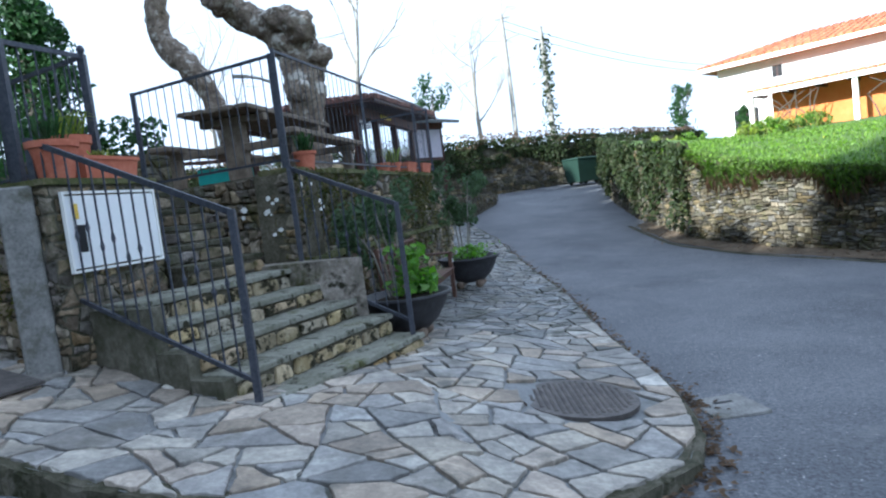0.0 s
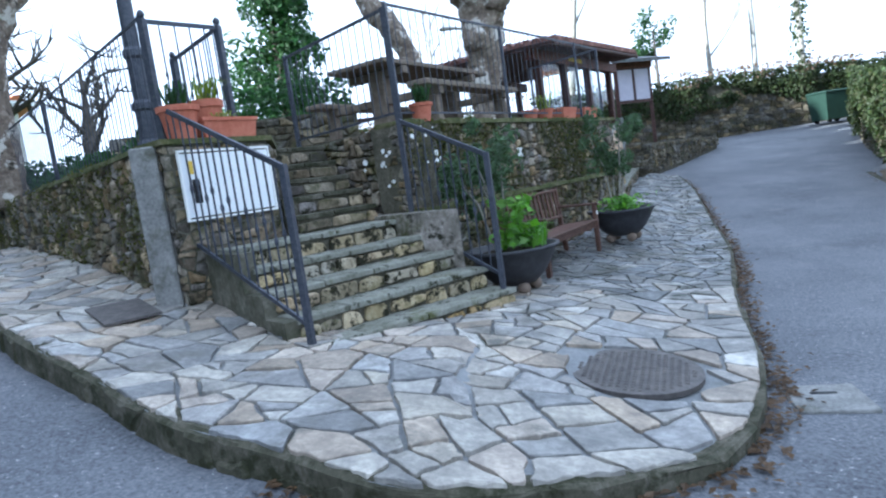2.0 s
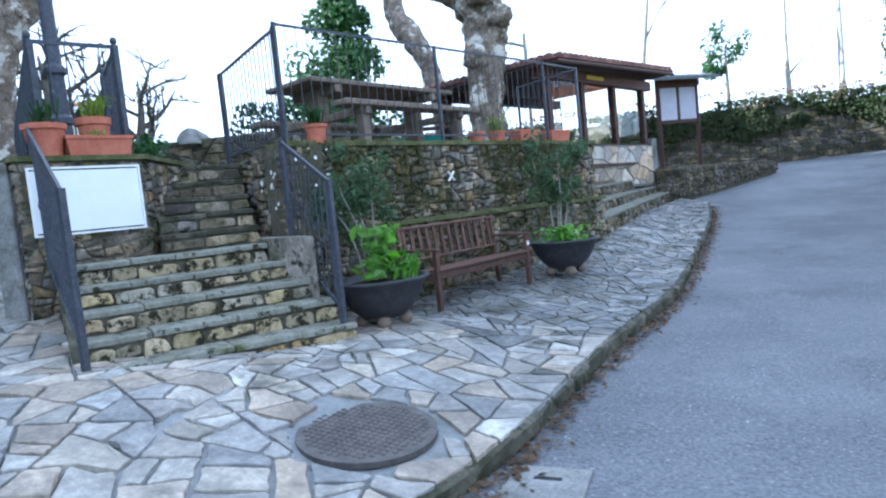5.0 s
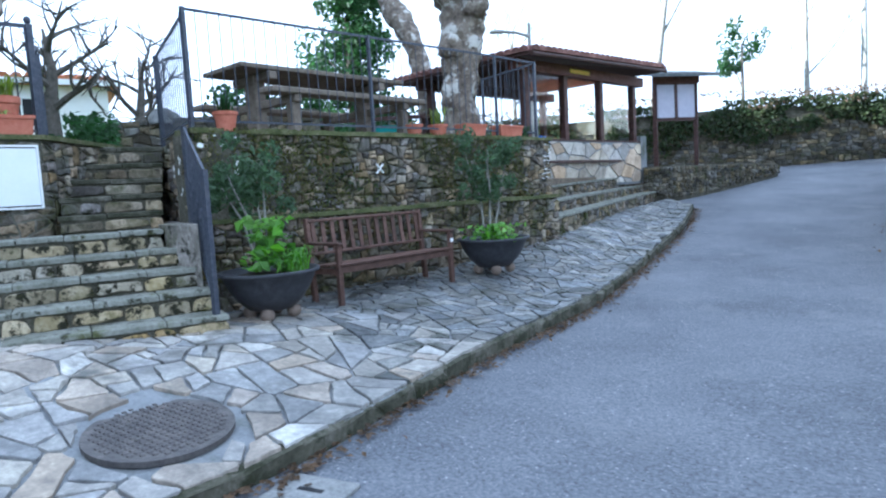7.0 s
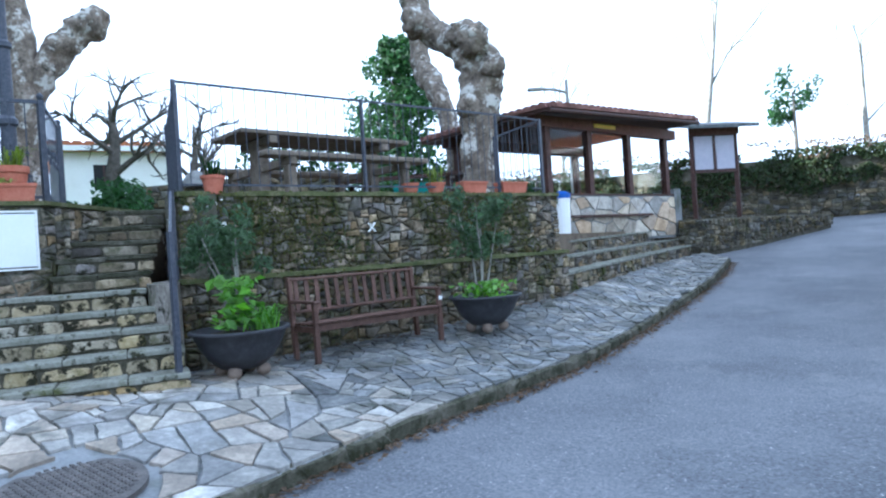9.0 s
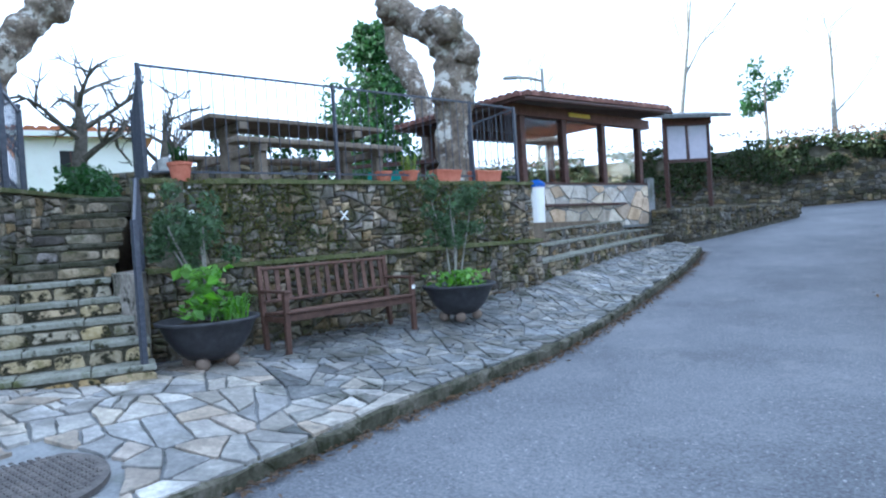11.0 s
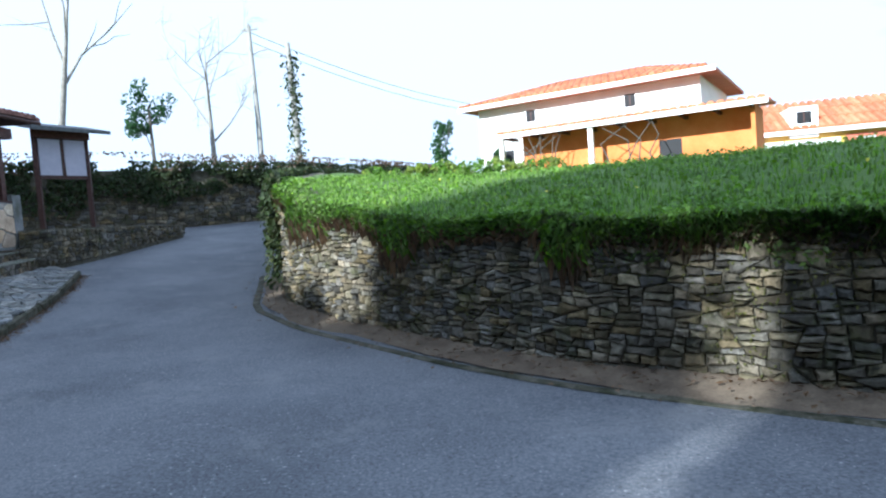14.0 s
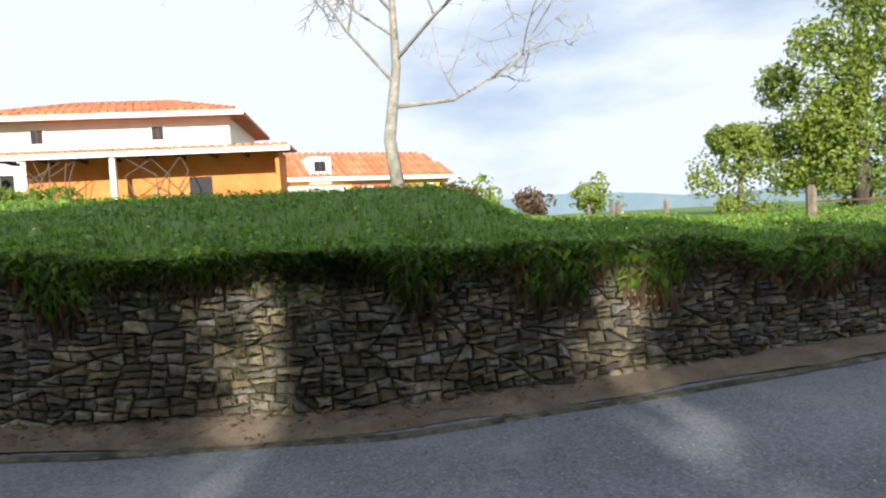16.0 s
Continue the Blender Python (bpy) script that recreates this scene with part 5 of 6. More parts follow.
def ivy_pole(x, y, z, h, r, name, label, ivy):
    p = thing(name, label, "utility pole", pose(x, y, z))
    part("shaft", tube([(0, 0, 0), (0, 0, h * .5), (-.08, 0, h)], [r, r * .85, r * .6], 10), POLE, p)
    if ivy:
        rr = np.random.default_rng(int(h * 10))
        pts = [(rr.normal() * r * 1.0, rr.normal() * r * 1.0, h * rr.uniform(0, .93)) for _ in range(900)]
        tagged(raw("ivy", *leaves(pts, [(a[0], a[1], .1) for a in pts], .12, rr), IVY, p), kind="stuff")
    else:
        part("crossarm", bar((-.5, 0, h - .3), (.4, 0, h - .2), .09), POLE, p)
        part("lamp_arm", tube([(0, 0, h - 1.6), (.4, -.2, h - 1.45), (.8, -.4, h - 1.4)], [.04, .035, .06], 7), POLE, p)
    return p


ivy_pole(7.3, 38, 2.0, 8.9, .2, "utility_pole", "pole overgrown with ivy beyond the far wall", True)
ivy_pole(5.4, 40, 2.0, 10.4, .17, "utility_pole", "bare utility pole with a crossarm", False)
lamp2 = thing("street_lamp", "road lamp on a bent arm behind the shelter", "street lamp", pose(-5.9, 25.6, 1.4))
part("mast", tube([(0, 0, 0), (0, 0, 5.6), (0, 0, 6.1)], [.08, .07, .06], 9), POLE, lamp2)
part("arm", tube([(0, 0, 5.6), (-.4, -.3, 5.75), (-.8, -.6, 5.8)], [.06, .06, .06], 8), POLE, lamp2)
part("lamp_head", box((-1.0, -.75, 5.8), (.55, .25, .12), .64, bev=.03), POLE, lamp2)
cable = thing("overhead_cable", "thin black overhead cables between the poles", "cable")
for dz in (0, -.5):
    pts = [Vector((5.4, 40, 12.0 + dz)).lerp(Vector((40, 60, 11 + dz)), k / 16) - Vector((0, 0, 2.2 * (1 - (k / 8 - 1) ** 2))) for k in range(17)]
    part("wire", tube(pts, [.018] * 17, 5), BLACK, cable)

# field fence of split posts with wire
fence = thing("field_fence", "split wooden posts with wire along the field", "fence")
fp = [(18.1, 3.8, .9), (19.6, 1.9, .9), (21, 0, .9), (24.6, 9.4, .95), (27, 8.6, .95), (31.5, 12, 1.0), (34, 14, 1.0)]
for x, y, z in fp:
    part("post", tube([(x, y, z - .5), (x, y, z + .6), (x + .02, y, z + .68)], [.09, .085, .06], 7, None, .15, 5), OLDWOOD, fence)
for a, b in zip(fp[:2], fp[1:3]):
    for h in (.15, .4):
        part("wire", bar(Vector(a) + Vector((0, 0, h)), Vector(b) + Vector((0, 0, h)), .03), DRY, fence)

# hill line on the horizon, distance haze painted in as its blue
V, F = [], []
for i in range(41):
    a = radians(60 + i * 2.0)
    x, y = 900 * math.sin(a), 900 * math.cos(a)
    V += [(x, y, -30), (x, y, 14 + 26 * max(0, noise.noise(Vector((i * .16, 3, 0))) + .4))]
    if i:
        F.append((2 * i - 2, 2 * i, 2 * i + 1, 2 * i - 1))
tagged(raw("backdrop", V, F, HILL), "hills on the horizon with blue haze put into their colour", "backdrop", kind="structure")

# garden hedge and low walls behind the terrace
def hedge(name, label, pts, z0, z1, w, n, size, material, seed, category="hedge"):
    r = np.random.default_rng(seed)
    L, at = polyline(pts)
    P, N = [], []
    for _ in range(n):
        p, d, nr = at(r.uniform(0, L))
        s = r.uniform(-1, 1)
        z = z0 + (z1 - z0) * r.uniform(0, 1) ** .8
        z += .18 * noise.noise(Vector((p.x, p.y, 5))) * (z - z0)
        P.append((p.x + nr.x * s * w, p.y + nr.y * s * w, z))
        N.append((nr.x * s, nr.y * s, .5))
    return tagged(raw(name, *leaves(P, N, size, r), material), label, category, kind="stuff")


hedge("hedge", "clipped dark hedge behind the terrace", [(-26, 7.5), (-16, 13.2), (-11, 15.5), (-8, 17.5)], 1.4, 3.5, .5, 11000, .11, LEAF, 81)
hedge("hedge", "low hedge along the lane wall", [(-13, 11.2), (-8, 9.4), (-5.2, 7.6)], 2.0, 2.75, .35, 2600, .07, LEAF, 82)
gw = wall_body("wall_garden", [(-9, 9.8), (-4.7, 11.85)], lambda p: 1.9, lambda p: 3.05, .35, JOINT, "low rubble garden wall behind the stair head")
hedge("hedge", "ragged dark shrubs behind the garden wall", [(-7.2, 11.4), (-5.0, 12.4)], 2.8, 3.75, .3, 900, .07, LEAF, 83)
mound = thing("stone_heap", "pale rounded boulder on the garden wall", "boulder", pose(-7.6, 10.6, 3.0))
bm = bmesh.new()
bmesh.ops.create_icosphere(bm, subdivisions=3, radius=.3)
for v in bm.verts:
    v.co *= 1 + .3 * noise.noise(v.co * 4)
    v.co.z = max(v.co.z, -.05)
part("boulder", bm, CONCRETE, mound, smooth=True)
stall = thing("market_stall", "dark shed with a teal cloth on the terrace", "shed", Matrix.Translation((-5.4, 14.6, 1.42)) @ Matrix.Rotation(.5, 4, 'Z'))
for x in (-1.3, 1.3):
    for y in (-.5, .5):
        part("post", box((x, y, .8), (.1, .1, 1.6)), DARKWOOD, stall)
part("roof", box((0, 0, 1.66), (3.2, 1.6, .08), 0, .1), DARKWOOD, stall)
part("cloth", box((.6, -.56, 1.15), (1.2, .03, .6)), TEAL, stall, "teal cloth")
part("bench_top", box((0, 0, .8), (2.5, .8, .06)), OLDWOOD, stall)

# ivy on the far wall and the lane side of the bank
def ivy_face(name, label, pts, zlo, zhi, n, size, material, seed, thick=.12, bias=1.0):
    r = np.random.default_rng(seed)
    L, at = polyline(pts)
    P, N = [], []
    while len(P) < n:
        p, d, nr = at(r.uniform(0, L))
        a, b = zlo(p), zhi(p)
        f = r.uniform() ** (1 / bias)
        z = a + (b - a) * f
        g = noise.noise(Vector((p.x * .9, p.y * .9, z * 1.1)))
        if g < -.15 + (.5 - f) * .5:
            continue
        h = r.uniform(0, thick) * (1 + g)
        P.append((p.x + nr.x * h, p.y + nr.y * h, z))
        N.append((nr.x, nr.y, .4))
    return tagged(raw(name, *leaves(P, N, size, r), material), label, "ivy", kind="stuff")


ivy_face("ivy", "dark ivy hanging over the far wall", FW, lambda p: 2.0, lambda p: 4.25 - .03 * max(0, p.x), 20000, .075, IVY, 91, .3, 1.7)
ivy_face("ivy", "dry brown creeper along the top of the far wall", FW, lambda p: 3.8, lambda p: 4.6 - .04 * max(0, p.x), 3000, .07, DRY, 92, .3, .7)
CORNER = RW[0:6]
ivy_face("ivy", "grey-green ivy over the wall at the bend", CORNER, lambda p: road_z(p.x, p.y) + .2, lambda p: rw_top(p) + .25, 9000, .075, IVY, 93, .25, 1.5)
ivy_face("ivy", "moss and ivy patches on the terrace wall", WA[:2], lambda p: 1.1, lambda p: 2.05, 900, .03, IVY, 94, .06, 1.2)
ivy_face("moss", "tufts of moss over the terrace wall", WA[:2], lambda p: 1.1, lambda p: 2.07, 9000, .016, MOSSLEAF, 95, .075, 1.3)
ivy_face("moss", "tufts of moss on the foot of the terrace wall", LEDGE, lambda p: .5, lambda p: 1.16, 2500, .015, MOSSLEAF, 96, .07, 1.6)
ivy_face("moss", "moss and weeds over the lane wall", LW, lambda p: .9, lambda p: 2.07, 7000, .02, MOSSLEAF, 97, .09, 1.3)

# ---------- grass on the bank ----------
def grass(name, label, n, kmax, hmin, hmax, seed, rows, material=GRASS, lean=0.0, pw=1.0):
    r = np.random.default_rng(seed)
    i = r.uniform(rows[0], rows[1], n)
    k = kmax * r.uniform(0, 1, n) ** pw
    i0, k0 = i.astype(int), k.astype(int)
    fi, fk = (i - i0)[:, None], (k - k0)[:, None]
    p = BANK[i0, k0] * (1 - fi) * (1 - fk) + BANK[i0 + 1, k0] * fi * (1 - fk) + BANK[i0, k0 + 1] * (1 - fi) * fk + BANK[i0 + 1, k0 + 1] * fi * fk
    out = BANK[i0, 0] - BANK[i0, 6]
    out[:, 2] = 0
    out /= np.linalg.norm(out, axis=1)[:, None] + 1e-6
    a = r.uniform(0, 2 * np.pi, n)
    d = np.stack([np.cos(a), np.sin(a), np.zeros(n)], 1)
    h = r.uniform(hmin, hmax, n)[:, None]
    w = np.stack([-d[:, 1], d[:, 0], np.zeros(n)], 1) * (.006 + .05 * h)
    p = p + out * lean * r.uniform(0, .3, n)[:, None]
    bend = d * h * .35 + out * h * lean
    mid = p + bend * .4 + np.array([0, 0, 1]) * h * .6
    tip = p + bend + np.array([0, 0, 1]) * h * (1 - .9 * lean)
    V = np.stack([p - w, p + w, mid + w * .7, mid - w * .7, tip], 1).reshape(-1, 3)
    F = []
    for q in range(n):
        b = 5 * q
        F += [(b, b + 1, b + 2, b + 3), (b + 3, b + 2, b + 4)]
    return tagged(raw(name, V.tolist(), F, material), label, "grass", kind="stuff")


grass("grass", "thick green grass on the bank", 60000, 17, .03, .1, 101, (38, 96), GRASS)
grass("grass", "long grass hanging over the wall top", 9000, 2.2, .05, .15, 102, (30, 100), GRASS, .22)
grass("grass", "pale sunlit field grass", 9000, 26, .08, .2, 103, (84, 108), GRASS)
def droop(name, label, n, seed, line, top, lo, material):
    r = np.random.default_rng(seed)
    L, at = polyline(line)
    V, F = [], []
    while len(V) < 4 * n:
        p, d, nr = at(r.uniform(0, L))
        g = noise.noise(Vector((p.x * 1.3, p.y * 1.3, 8)))
        ln = lo * max(.22, .5 + .8 * g) * r.uniform(.3, 1.1)
        z = top(p) + r.uniform(-.1, .06) - r.uniform(0, .25) * (g > .1)
        o = r.uniform(.04, .13)
        w = r.uniform(.004, .009)
        s = r.normal() * .06
        i = len(V)
        V += [(p.x + nr.x * .02 - d.x * w, p.y + nr.y * .02 - d.y * w, z), (p.x + nr.x * .02 + d.x * w, p.y + nr.y * .02 + d.y * w, z),
              (p.x + nr.x * (o + .04) + d.x * (w + s * .4), p.y + nr.y * (o + .04) + d.y * (w + s * .4), z - ln * .4), (p.x + nr.x * o + d.x * s, p.y + nr.y * o + d.y * s, z - ln)]
        F += [(i, i + 1, i + 2), (i, i + 2, i + 3)]
    return tagged(raw(name, V, F, material), label, "grass", kind="stuff")


droop("grass", "grass trailing down the stone wall, shade put into its colour", 4500, 106, RW[4:13], rw_top, .3, SHADEGRASS)
droop("grass", "green grass trailing over the stone wall", 7000, 107, RW[4:13], lambda p: rw_top(p) + .05, .24, GRASS)
droop("grass", "dry roots hanging on the stone wall", 2600, 108, RW[4:13], lambda p: rw_top(p) - .05, .45, DRY)
ivy_face("weeds", "small weeds creeping down from the bank over the stones, shade put into their colour", RW[4:13], lambda p: rw_top(p) - .42, lambda p: rw_top(p) + .1, 11000, .026, SHADEGRASS, 109, .1, 2.2)
ivy_face("weeds", "bright weeds along the top of the stone wall", RW[4:13], lambda p: rw_top(p) - .12, lambda p: rw_top(p) + .12, 9000, .026, GRASS, 110, .1, 1.2)
ivy_face("moss", "patches of moss on the dry stone wall", RW[4:13], lambda p: road_z(p.x, p.y) + .1, lambda p: rw_top(p), 8000, .016, MOSSLEAF, 115, .08, 1.2)
rk = np.random.default_rng(120)
cl = []
for _ in range(24000):
    i, kk = int(rk.uniform(38, 96)), rk.uniform(0, 15)
    a, b, f = BANK[i, int(kk)], BANK[i, int(kk) + 1], kk - int(kk)
    g = rk.uniform(0, 1)
    q = (a * (1 - f) + b * f) * (1 - g) + (BANK[i + 1, int(kk)] * (1 - f) + BANK[i + 1, int(kk) + 1] * f) * g
    if noise.noise(Vector((q[0] * 1.2, q[1] * 1.2, 0))) > -.1:
        cl.append(q + np.array([0, 0, rk.uniform(.02, .12)]))
tagged(raw("weeds", *leaves(cl, [(0, 0, 1)] * len(cl), .032, rk, .8), GRASS), "low clover and broad weeds among the grass", "weeds", kind="stuff")
rf_ = np.random.default_rng(105)
fl = [BANK[int(rf_.uniform(50, 92)), int(rf_.uniform(4, 15))] + np.array([rf_.normal() * .3, rf_.normal() * .3, .14]) for _ in range(90)]
tagged(raw("flower", *leaves(fl, [(0, 0, 1)] * 90, .022, rf_, .9), PETAL), "scattered small yellow flowers in the grass", "flower", kind="stuff")

# verge and gutter under the right-hand wall
LV, at_v = polyline(RW[4:])
V, F = [], []
nv = 60
for i in range(nv + 1):
    p, d, nr = at_v(LV * i / nv)
    w = .45 + .2 * noise.noise(Vector((p.x, p.y, 0)))
    for f, h in ((-.1, .1), (.4, .05), (1, .012)):
        x, y = p.x + nr.x * w * f, p.y + nr.y * w * f
        V.append((x, y, road_z(x, y) + h + .02 * noise.noise(Vector((x * 4, y * 4, 2)))))
    if i:
        for s in range(2):
            a = 3 * i + s
            F.append((a - 3, a - 2, a + 1, a))
tagged(raw("verge", V, F, DIRT, smooth=True), "strip of dirt and dead leaves under the stone wall", "verge", kind="structure")
V, F = [], []
for i in range(nv + 1):
    p, d, nr = at_v(LV * i / nv)
    for o, h in ((.5, .01), (.52, .018), (.6, .016), (.62, .004)):
        x, y = p.x + nr.x * o, p.y + nr.y * o
        V.append((x, y, road_z(x, y) + h))
    if i:
        for s in range(3):
            a = 4 * i + s
            F.append((a - 4, a - 3, a + 1, a))
tagged(raw("gutter_edge", V, F, KERB), "thin concrete edging along the lane", "kerb", kind="structure")


# fallen leaves along the kerb
def litter(name, label, line, n, seed, spread, zf, size=.03):
    r = np.random.default_rng(seed)
    L, at = polyline(line)
    P = []
    for _ in range(n):
        p, d, nr = at(r.uniform(0, L))
        o = .03 + abs(r.normal()) * spread
        x, y = p.x + nr.x * o, p.y + nr.y * o
        P.append((x, y, zf(x, y) + .022))
    return tagged(raw(name, *leaves(P, [(0, 0, 3)] * n, size, r), DRY), label, "leaf litter", kind="stuff")


litter("leaf_litter", "dry brown leaves and grit along the kerb", [k[:2] for k in KE[25:]], 2200, 111, .09, road_z, .028)
litter("leaf_litter", "dry brown leaves under the stone wall", RW[4:11], 700, 112, .35, lambda x, y: road_z(x, y) + .06)
litter("leaf_litter", "a few dry leaves under the bench", LEDGE, 160, 113, .15, pave_z)

# covers in the paving and the lane
def round_cover(x, y):
    z = pave_z(x, y)
    sl = ((pave_z(x + .3, y) - pave_z(x - .3, y)) / .6, (pave_z(x, y + .3) - pave_z(x, y - .3)) / .6)
    m = Matrix.Translation((x, y, z - .001)) @ Vector((0, 0, 1)).rotation_difference(Vector((-sl[0] * .6, -sl[1] * .6, 1)).normalized()).to_matrix().to_4x4()
    c = thing("manhole_cover", "round rusty cast iron manhole cover in the paving", "manhole cover", m)
    part("rim", lathe([(.37, -.02), (.395, -.02), (.395, .012), (.37, .012)], 40), CASTIRON, c)
    part("plate", lathe([(.365, -.02), (.365, .008), (.02, .008)], 40), CASTIRON, c)
    V, F = [], []
    for i in range(-8, 9):
        for j in range(-8, 9):
            a, b = i * .042, j * .042
            if math.hypot(a, b) < .34:
                o = len(V)
                s = .016
                V += [(a - s, b - s, .008), (a + s, b - s, .008), (a + s, b + s, .008), (a - s, b + s, .008), (a - s * .6, b - s * .6, .02), (a + s * .6, b - s * .6, .02), (a + s * .6, b + s * .6, .02), (a - s * .6, b + s * .6, .02)]
                F += [tuple(o + q for q in f) for f in ((4, 5, 6, 7), (0, 1, 5, 4), (1, 2, 6, 5), (2, 3, 7, 6), (3, 0, 4, 7))]
    tagged(raw("stud_pattern", V, F, CASTIRON, c), kind="stuff")


round_cover(.81, 4.29)
dz = road_z(1.82, 4.3)
dc = thing("drain_cover", "square concrete drain cover set in the lane", "drain cover", pose(1.83, 4.32, dz + .002, 0, 1, 8))
part("plate", box((0, 0, 0), (.4, .4, .03), bev=.006), CONCRETE, dc)
part("handle_slot", box((0, .06, .016), (.14, .03, .003)), BLACK, dc)
zc = pave_z(-3.3, 4.2)
rc = thing("service_cover", "rusty rectangular service cover in the footway", "service cover", Matrix.Translation((-3.1, 4.15, zc + .014)) @ Matrix.Rotation(2.65, 4, 'Z') @ Matrix.Rotation(-.14, 4, 'Y'))
part("plate", box((0, 0, 0), (.6, .42, .02)), CASTIRON, rc)

# painted cross and white spots on the terrace wall
LA, at_a = polyline(WA[:2])
xm = thing("painted_mark", "small white painted cross on the rubble wall", "painted mark")
pm, dm, nm = at_a(2.31)
for s in (1, -1):
    c0 = Vector((pm.x + nm.x * .07, pm.y + nm.y * .07, 1.62))
    dd = Vector((dm.x, dm.y, s * 1.1)).normalized() * .075
    part("stroke", bar(c0 - dd, c0 + dd, .028, .012), WHITE, xm)

rl = np.random.default_rng(10)
LRt, at_rt = polyline(WR)
fk = []
for at_, L_, n_, z_ in ((at_a, .6, 9, 1.8), (at_rt, LRt, 12, 1.6)):
    for _ in range(n_):
        p, d, nr = at_(rl.uniform(0, .55) if at_ is at_a else L_ - rl.uniform(.05, .7))
        fk.append((p.x + nr.x * .075, p.y + nr.y * .075, z_ + rl.uniform(-.25, .2), nr))
V, F = [], []
for x, y, z, nr in fk:
    s = rl.uniform(.015, .05)
    t_ = Vector((-nr.y, nr.x, 0))
    o = len(V)
    for k in range(7):
        a = k * .9
        e = Vector((x, y, z)) + t_ * s * math.cos(a) * rl.uniform(.6, 1.2) + Vector((0, 0, s * .7 * math.sin(a) * rl.uniform(.6, 1.2)))
        V.append(e)
    F.append(tuple(range(o, o + 7)))
tagged(raw("lichen", V, F, WHITE), "white lichen patches on the dark rubble", "lichen", kind="stuff")

# ---------- unseen evergreens added behind the walker to shade the lane ---
def shade_tree(c, height, seed, slim=1.0, low=0.0):
    r = np.random.default_rng(seed)
    x, y = c * -.6 + -16 * .8, c * .8 + -16 * .6
    z = road_z(max(-35, min(x, 20)), y) - .1
    t = thing("shade_cypress", "unseen dense evergreen added to cast shade on the lane", "tree", pose(x, y, z), "cypress row")
    part("trunk", tube([(0, 0, 0), (0, 0, height * .3)], [.3, .2], 8), BARKD, t)
    if low:
        part("bare_trunk", tube([(0, 0, height * .3), (.05, 0, low + 1)], [.2, .15], 8), BARKD, t)
    bm = lathe([(.5, .4), (1.5, 1.5), (1.75, height * .3), (1.65, height * .6), (1.2, height * .85), (.25, height)], 14)
    bmesh.ops.subdivide_edges(bm, edges=list(bm.edges), cuts=2)
    for v in bm.verts:
        v.co.xy *= slim * (1 + .3 * noise.noise(v.co * .6 + Vector((c, 0, 0))))
        v.co.z = low + v.co.z * (1 - low / height)
    crown = part("crown", bm, LEAF, t)
    P, N = [], []
    for _ in range(1100):
        zz = height * r.uniform(.04, 1)
        rad = float(np.interp(zz, [0, 1.5, height * .3, height * .6, height * .85, height], [.6, 1.6, 1.85, 1.75, 1.3, .3])) * r.uniform(.85, 1.15)
        a = r.uniform(0, 6.283)
        rad, zz = rad * slim, low + zz * (1 - low / height)
        P.append((rad * math.cos(a), rad * math.sin(a), zz))
        N.append((math.cos(a), math.sin(a), .3))
    tagged(raw("leafage", *leaves(P, N, .3, r), LEAF, t), kind="stuff")


# added sun blockers: heights and gaps leave sun on the wall corner and streaks
ROW = [(-13, 14), (-10.8, 14.2), (-8.9, 14), (-6.6, 14.8), (-4.5, 15.4), (-1.75, 18, .9, 12.8), (-1.25, 15.5, .8), (.1, 19, .9, 12.8), (2.38, 17.4), (3.2, 17),
       (5.4, 11.6), (6.7, 12.0), (7.9, 12.2), (9.3, 12.6), (10.4, 13.2), (11.6, 14), (12.7, 15), (13.9, 16), (15.7, 16.8), (17.2, 17.5), (18.8, 18), (20.6, 19), (22.4, 19.5), (24.4, 19.5)]
for k, (c, H, *form) in enumerate(ROW):
    shade_tree(c, H, 200 + k, *form)

# ---------- stones of walls and paving ----------
wall_stones(wallA, "stone", WA[:2], lambda p: 1.08, lambda p: 2.02, .18, .115, RUBBLE, np.random.default_rng(302), 300, .04, .009)
wall_stones(ledge, "stone", LEDGE, lambda p: pave_z(p.x, p.y) - .06, lambda p: 1.1, .19, .125, RUBBLE, np.random.default_rng(303), 300, .04, .009)
wall_stones(wall_ret, "stone", WR[::-1][::-1], lambda p: .5, lambda p: 2.02, .19, .12, RUBBLE, np.random.default_rng(304), 200, .04, .009)
wall_stones(wall_left, "stone", LW, lambda p: pave_z(p.x, p.y) - .1 if p.x > -9 else 1.0, lambda p: 2.02, .22, .14, RUBBLE, np.random.default_rng(305), 300, .045, .009, keyx=lambda q: -q[0][0])
wall_stones(low_wall, "stone", LOW[:4], lambda p: road_z(p.x, p.y) + .1, lambda p: 1.6 - .06 * max(0, (p.y - 24) / 3), .22, .13, RUBBLE_G, np.random.default_rng(306), 300, .045, .009)
wall_stones(wall_right, "stone", RW, lambda p: road_z(p.x, p.y) - .02, lambda p: rw_top(p) + .02, .2, .085, RUBBLE_G, np.random.default_rng(307), 300, .06, .007, lambda q: abs(q[0][0] - 27.5), .18)
wall_stones(wall_far, "stone", FW, lambda p: 1.3, lambda p: 3.4, .36, .2, RUBBLE_G, np.random.default_rng(308), 120, .06)
wall_stones(gw, "stone", [(-9, 9.8), (-4.7, 11.85)], lambda p: 1.95, lambda p: 3.04, .3, .18, RUBBLE_G, np.random.default_rng(309), 100, .05)
wall_stones(pedestal, "stone", PED[:4], lambda p: .55, lambda p: 1.99, .19, .12, RUBBLE, np.random.default_rng(314), 200, .022, .009)
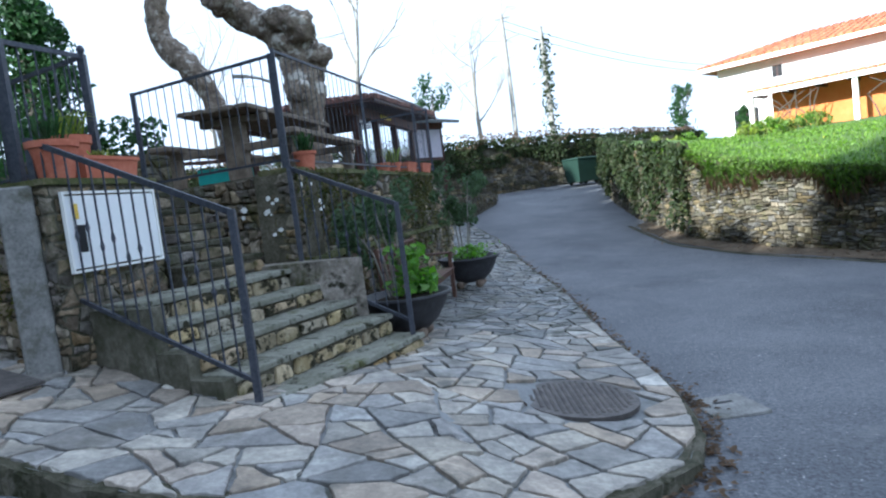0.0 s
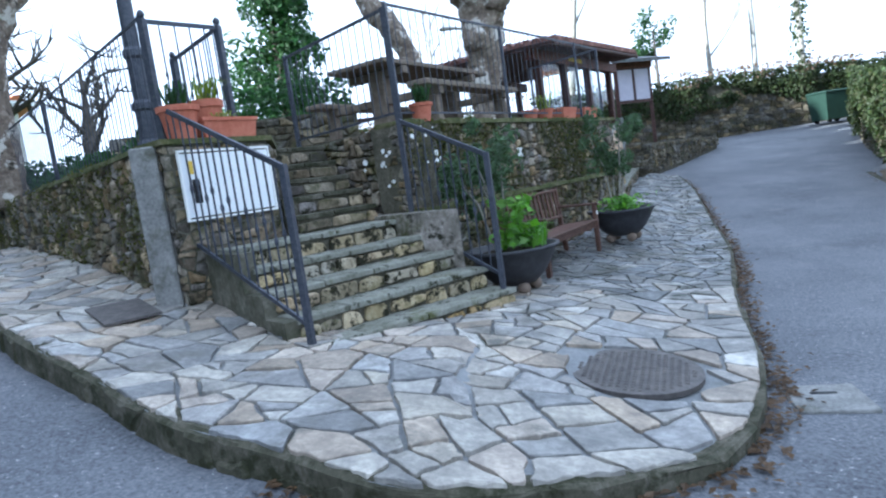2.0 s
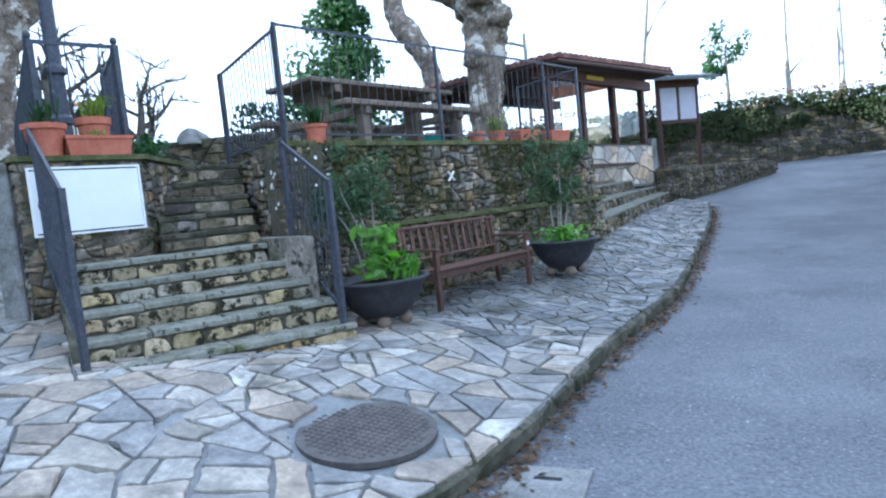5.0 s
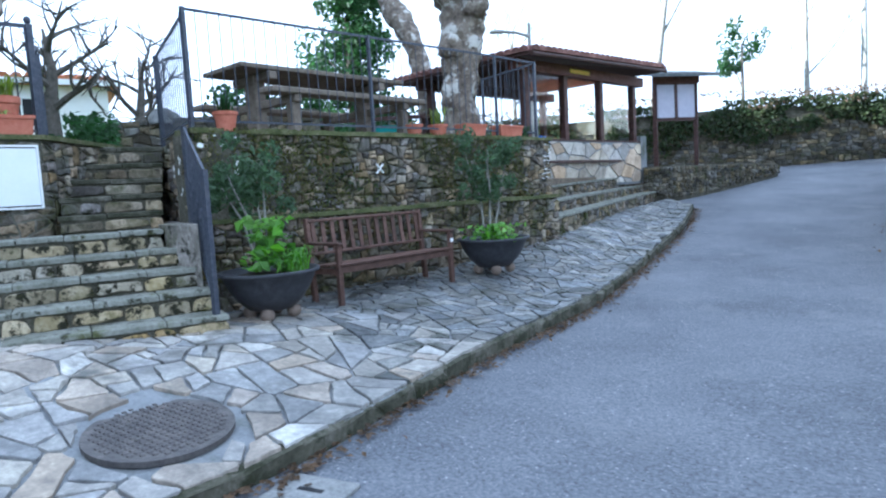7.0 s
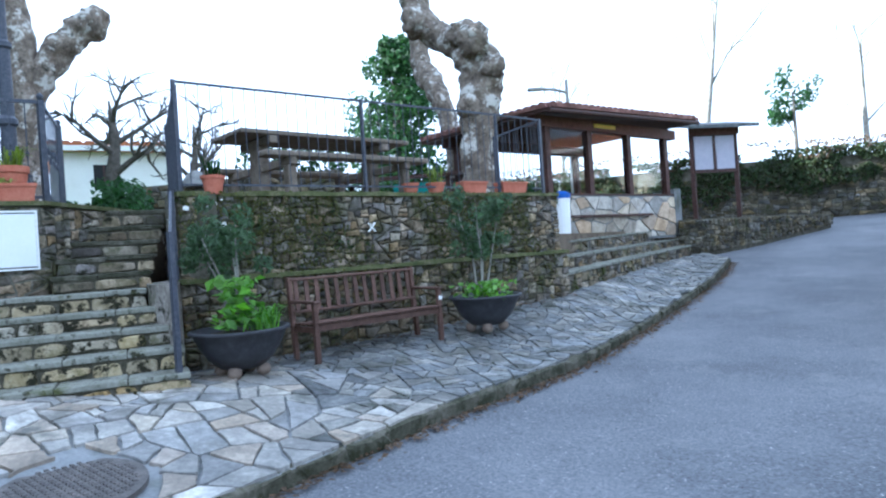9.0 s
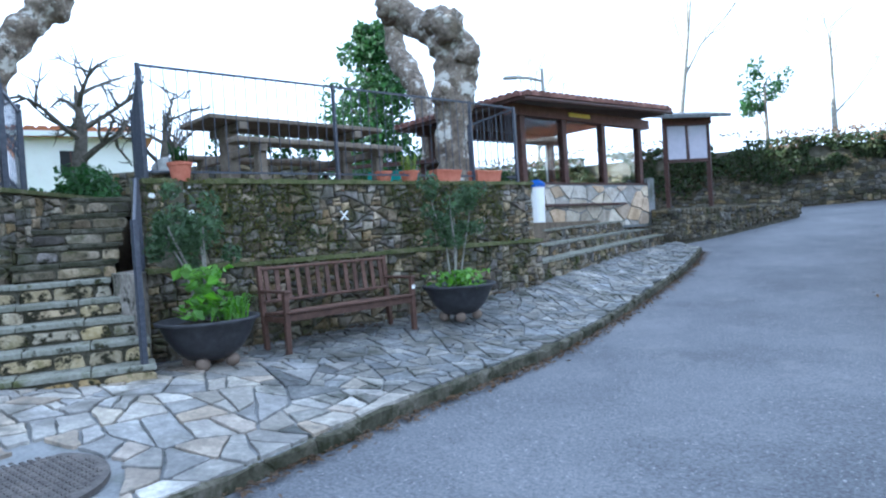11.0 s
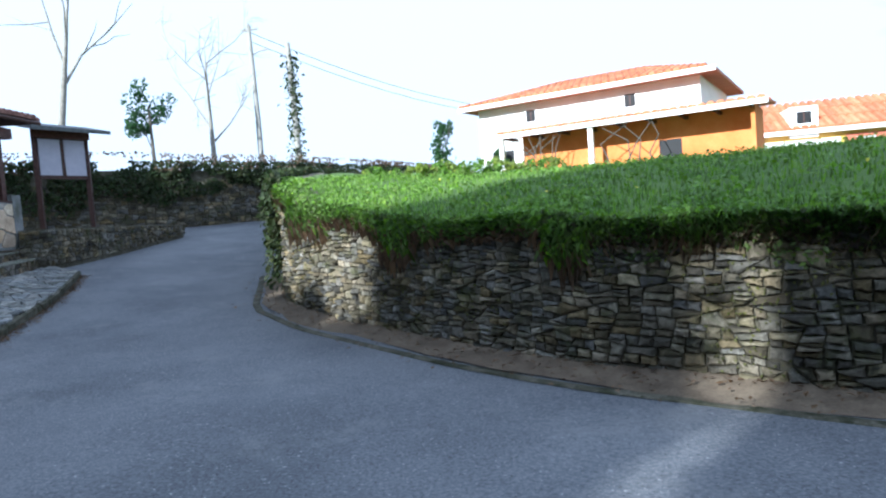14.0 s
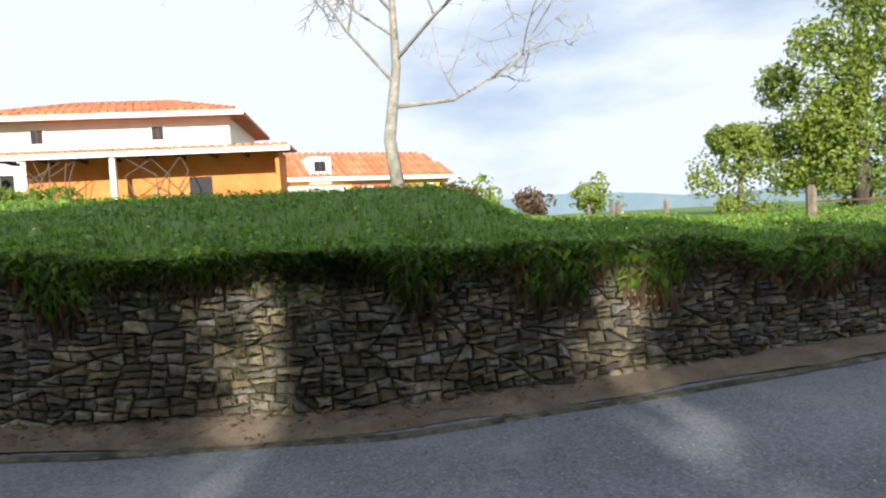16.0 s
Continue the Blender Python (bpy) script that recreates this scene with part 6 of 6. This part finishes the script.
# mossy coping along the terrace and plinth
for nm_, line, z, w in (("coping", WA[:2], 2.03, .34), ("coping", LEDGE, 1.12, .14), ("coping", LW[1:], 2.02, .34)):
    L, at = polyline(line)
    n = int(L / .25)
    V, F = [], []
    for i in range(n + 1):
        p, d, nr = at(L * i / n)
        j = .025 * noise.noise(Vector((p.x * 3, p.y * 3, z)))
        for o, h in ((.07 + j, -.02), (.06 + j, .03 + j), (-w, .035 + j), (-w, -.02)):
            V.append((p.x + nr.x * o, p.y + nr.y * o, z + h))
        if i:
            for s in range(4):
                a, b = 4 * i - 4, 4 * i
                F.append((a + s, a + (s + 1) % 4, b + (s + 1) % 4, b + s))
    F += [(0, 1, 2, 3), (4 * n + 3, 4 * n + 2, 4 * n + 1, 4 * n)]
    tagged(raw(nm_, V, F, MOSS), "mossy coping along the rubble wall", "coping", kind="structure")
wall_stones(kerb, "kerb_stone", [k[:2] for k in KE[8:]], lambda p: road_z(p.x, p.y) - .03, lambda p: pave_z(p.x, p.y) - .012, .34, .26, KERB, np.random.default_rng(315), 200, .036, .006, tilt=.04)
# flagstone facing of the bar counter
ro = np.random.default_rng(310)
for u0, u1, z0, z1 in ((0, LB, 1.25, 2.26),):
    polys = cells([(u0, z0), (u1, z0), (u1, z1), (u0, z1)], .42, .3, ro)
    stones("flagstone", polys, lambda a, b, h: tuple(bp(a, -h, b)), COUNTERSTONE, counter, .02, .01, .025, ro, 100, .02, .012)
# paving flags
out = [k[:2] for k in KE] + [i[:2] for i in IN[::-1]]
out = [(float(a), float(b)) for a, b in out]
polys = shards(out, .62, .5, lambda x, y: .062 if y < 6.4 else .04, np.random.default_rng(311))
CC = Vector((.81, 4.29))
polys = [p for p in polys if math.hypot(sum(a for a, _ in p) / len(p) - CC.x, sum(b for _, b in p) / len(p) - CC.y) > .4]
for p in polys:
    for k, (a, b) in enumerate(p):
        v = Vector((a, b)) - CC
        if v.length < .42:
            v = CC + v.normalized() * .42
            p[k] = (v.x, v.y)
rs = np.random.default_rng(313)
worn = [sum(b for _, b in p) / len(p) + rs.normal() * .5 + .25 * sum(a for a, _ in p) / len(p) > 6.6 for p in polys]
for flag, m_, lim in ((False, SLAB, 200), (True, SLABDARK, 100)):
    stones("flagstone", [p for p, w in zip(polys, worn) if w == flag], lambda a, b, h: (a, b, pave_z(a, b) + h), m_, pavement, .013, .03, .008, np.random.default_rng(312), lim, .012, .006,
           lambda q: math.hypot(q[0][0] - .6, (q[0][1] - 5) * .6), .5)
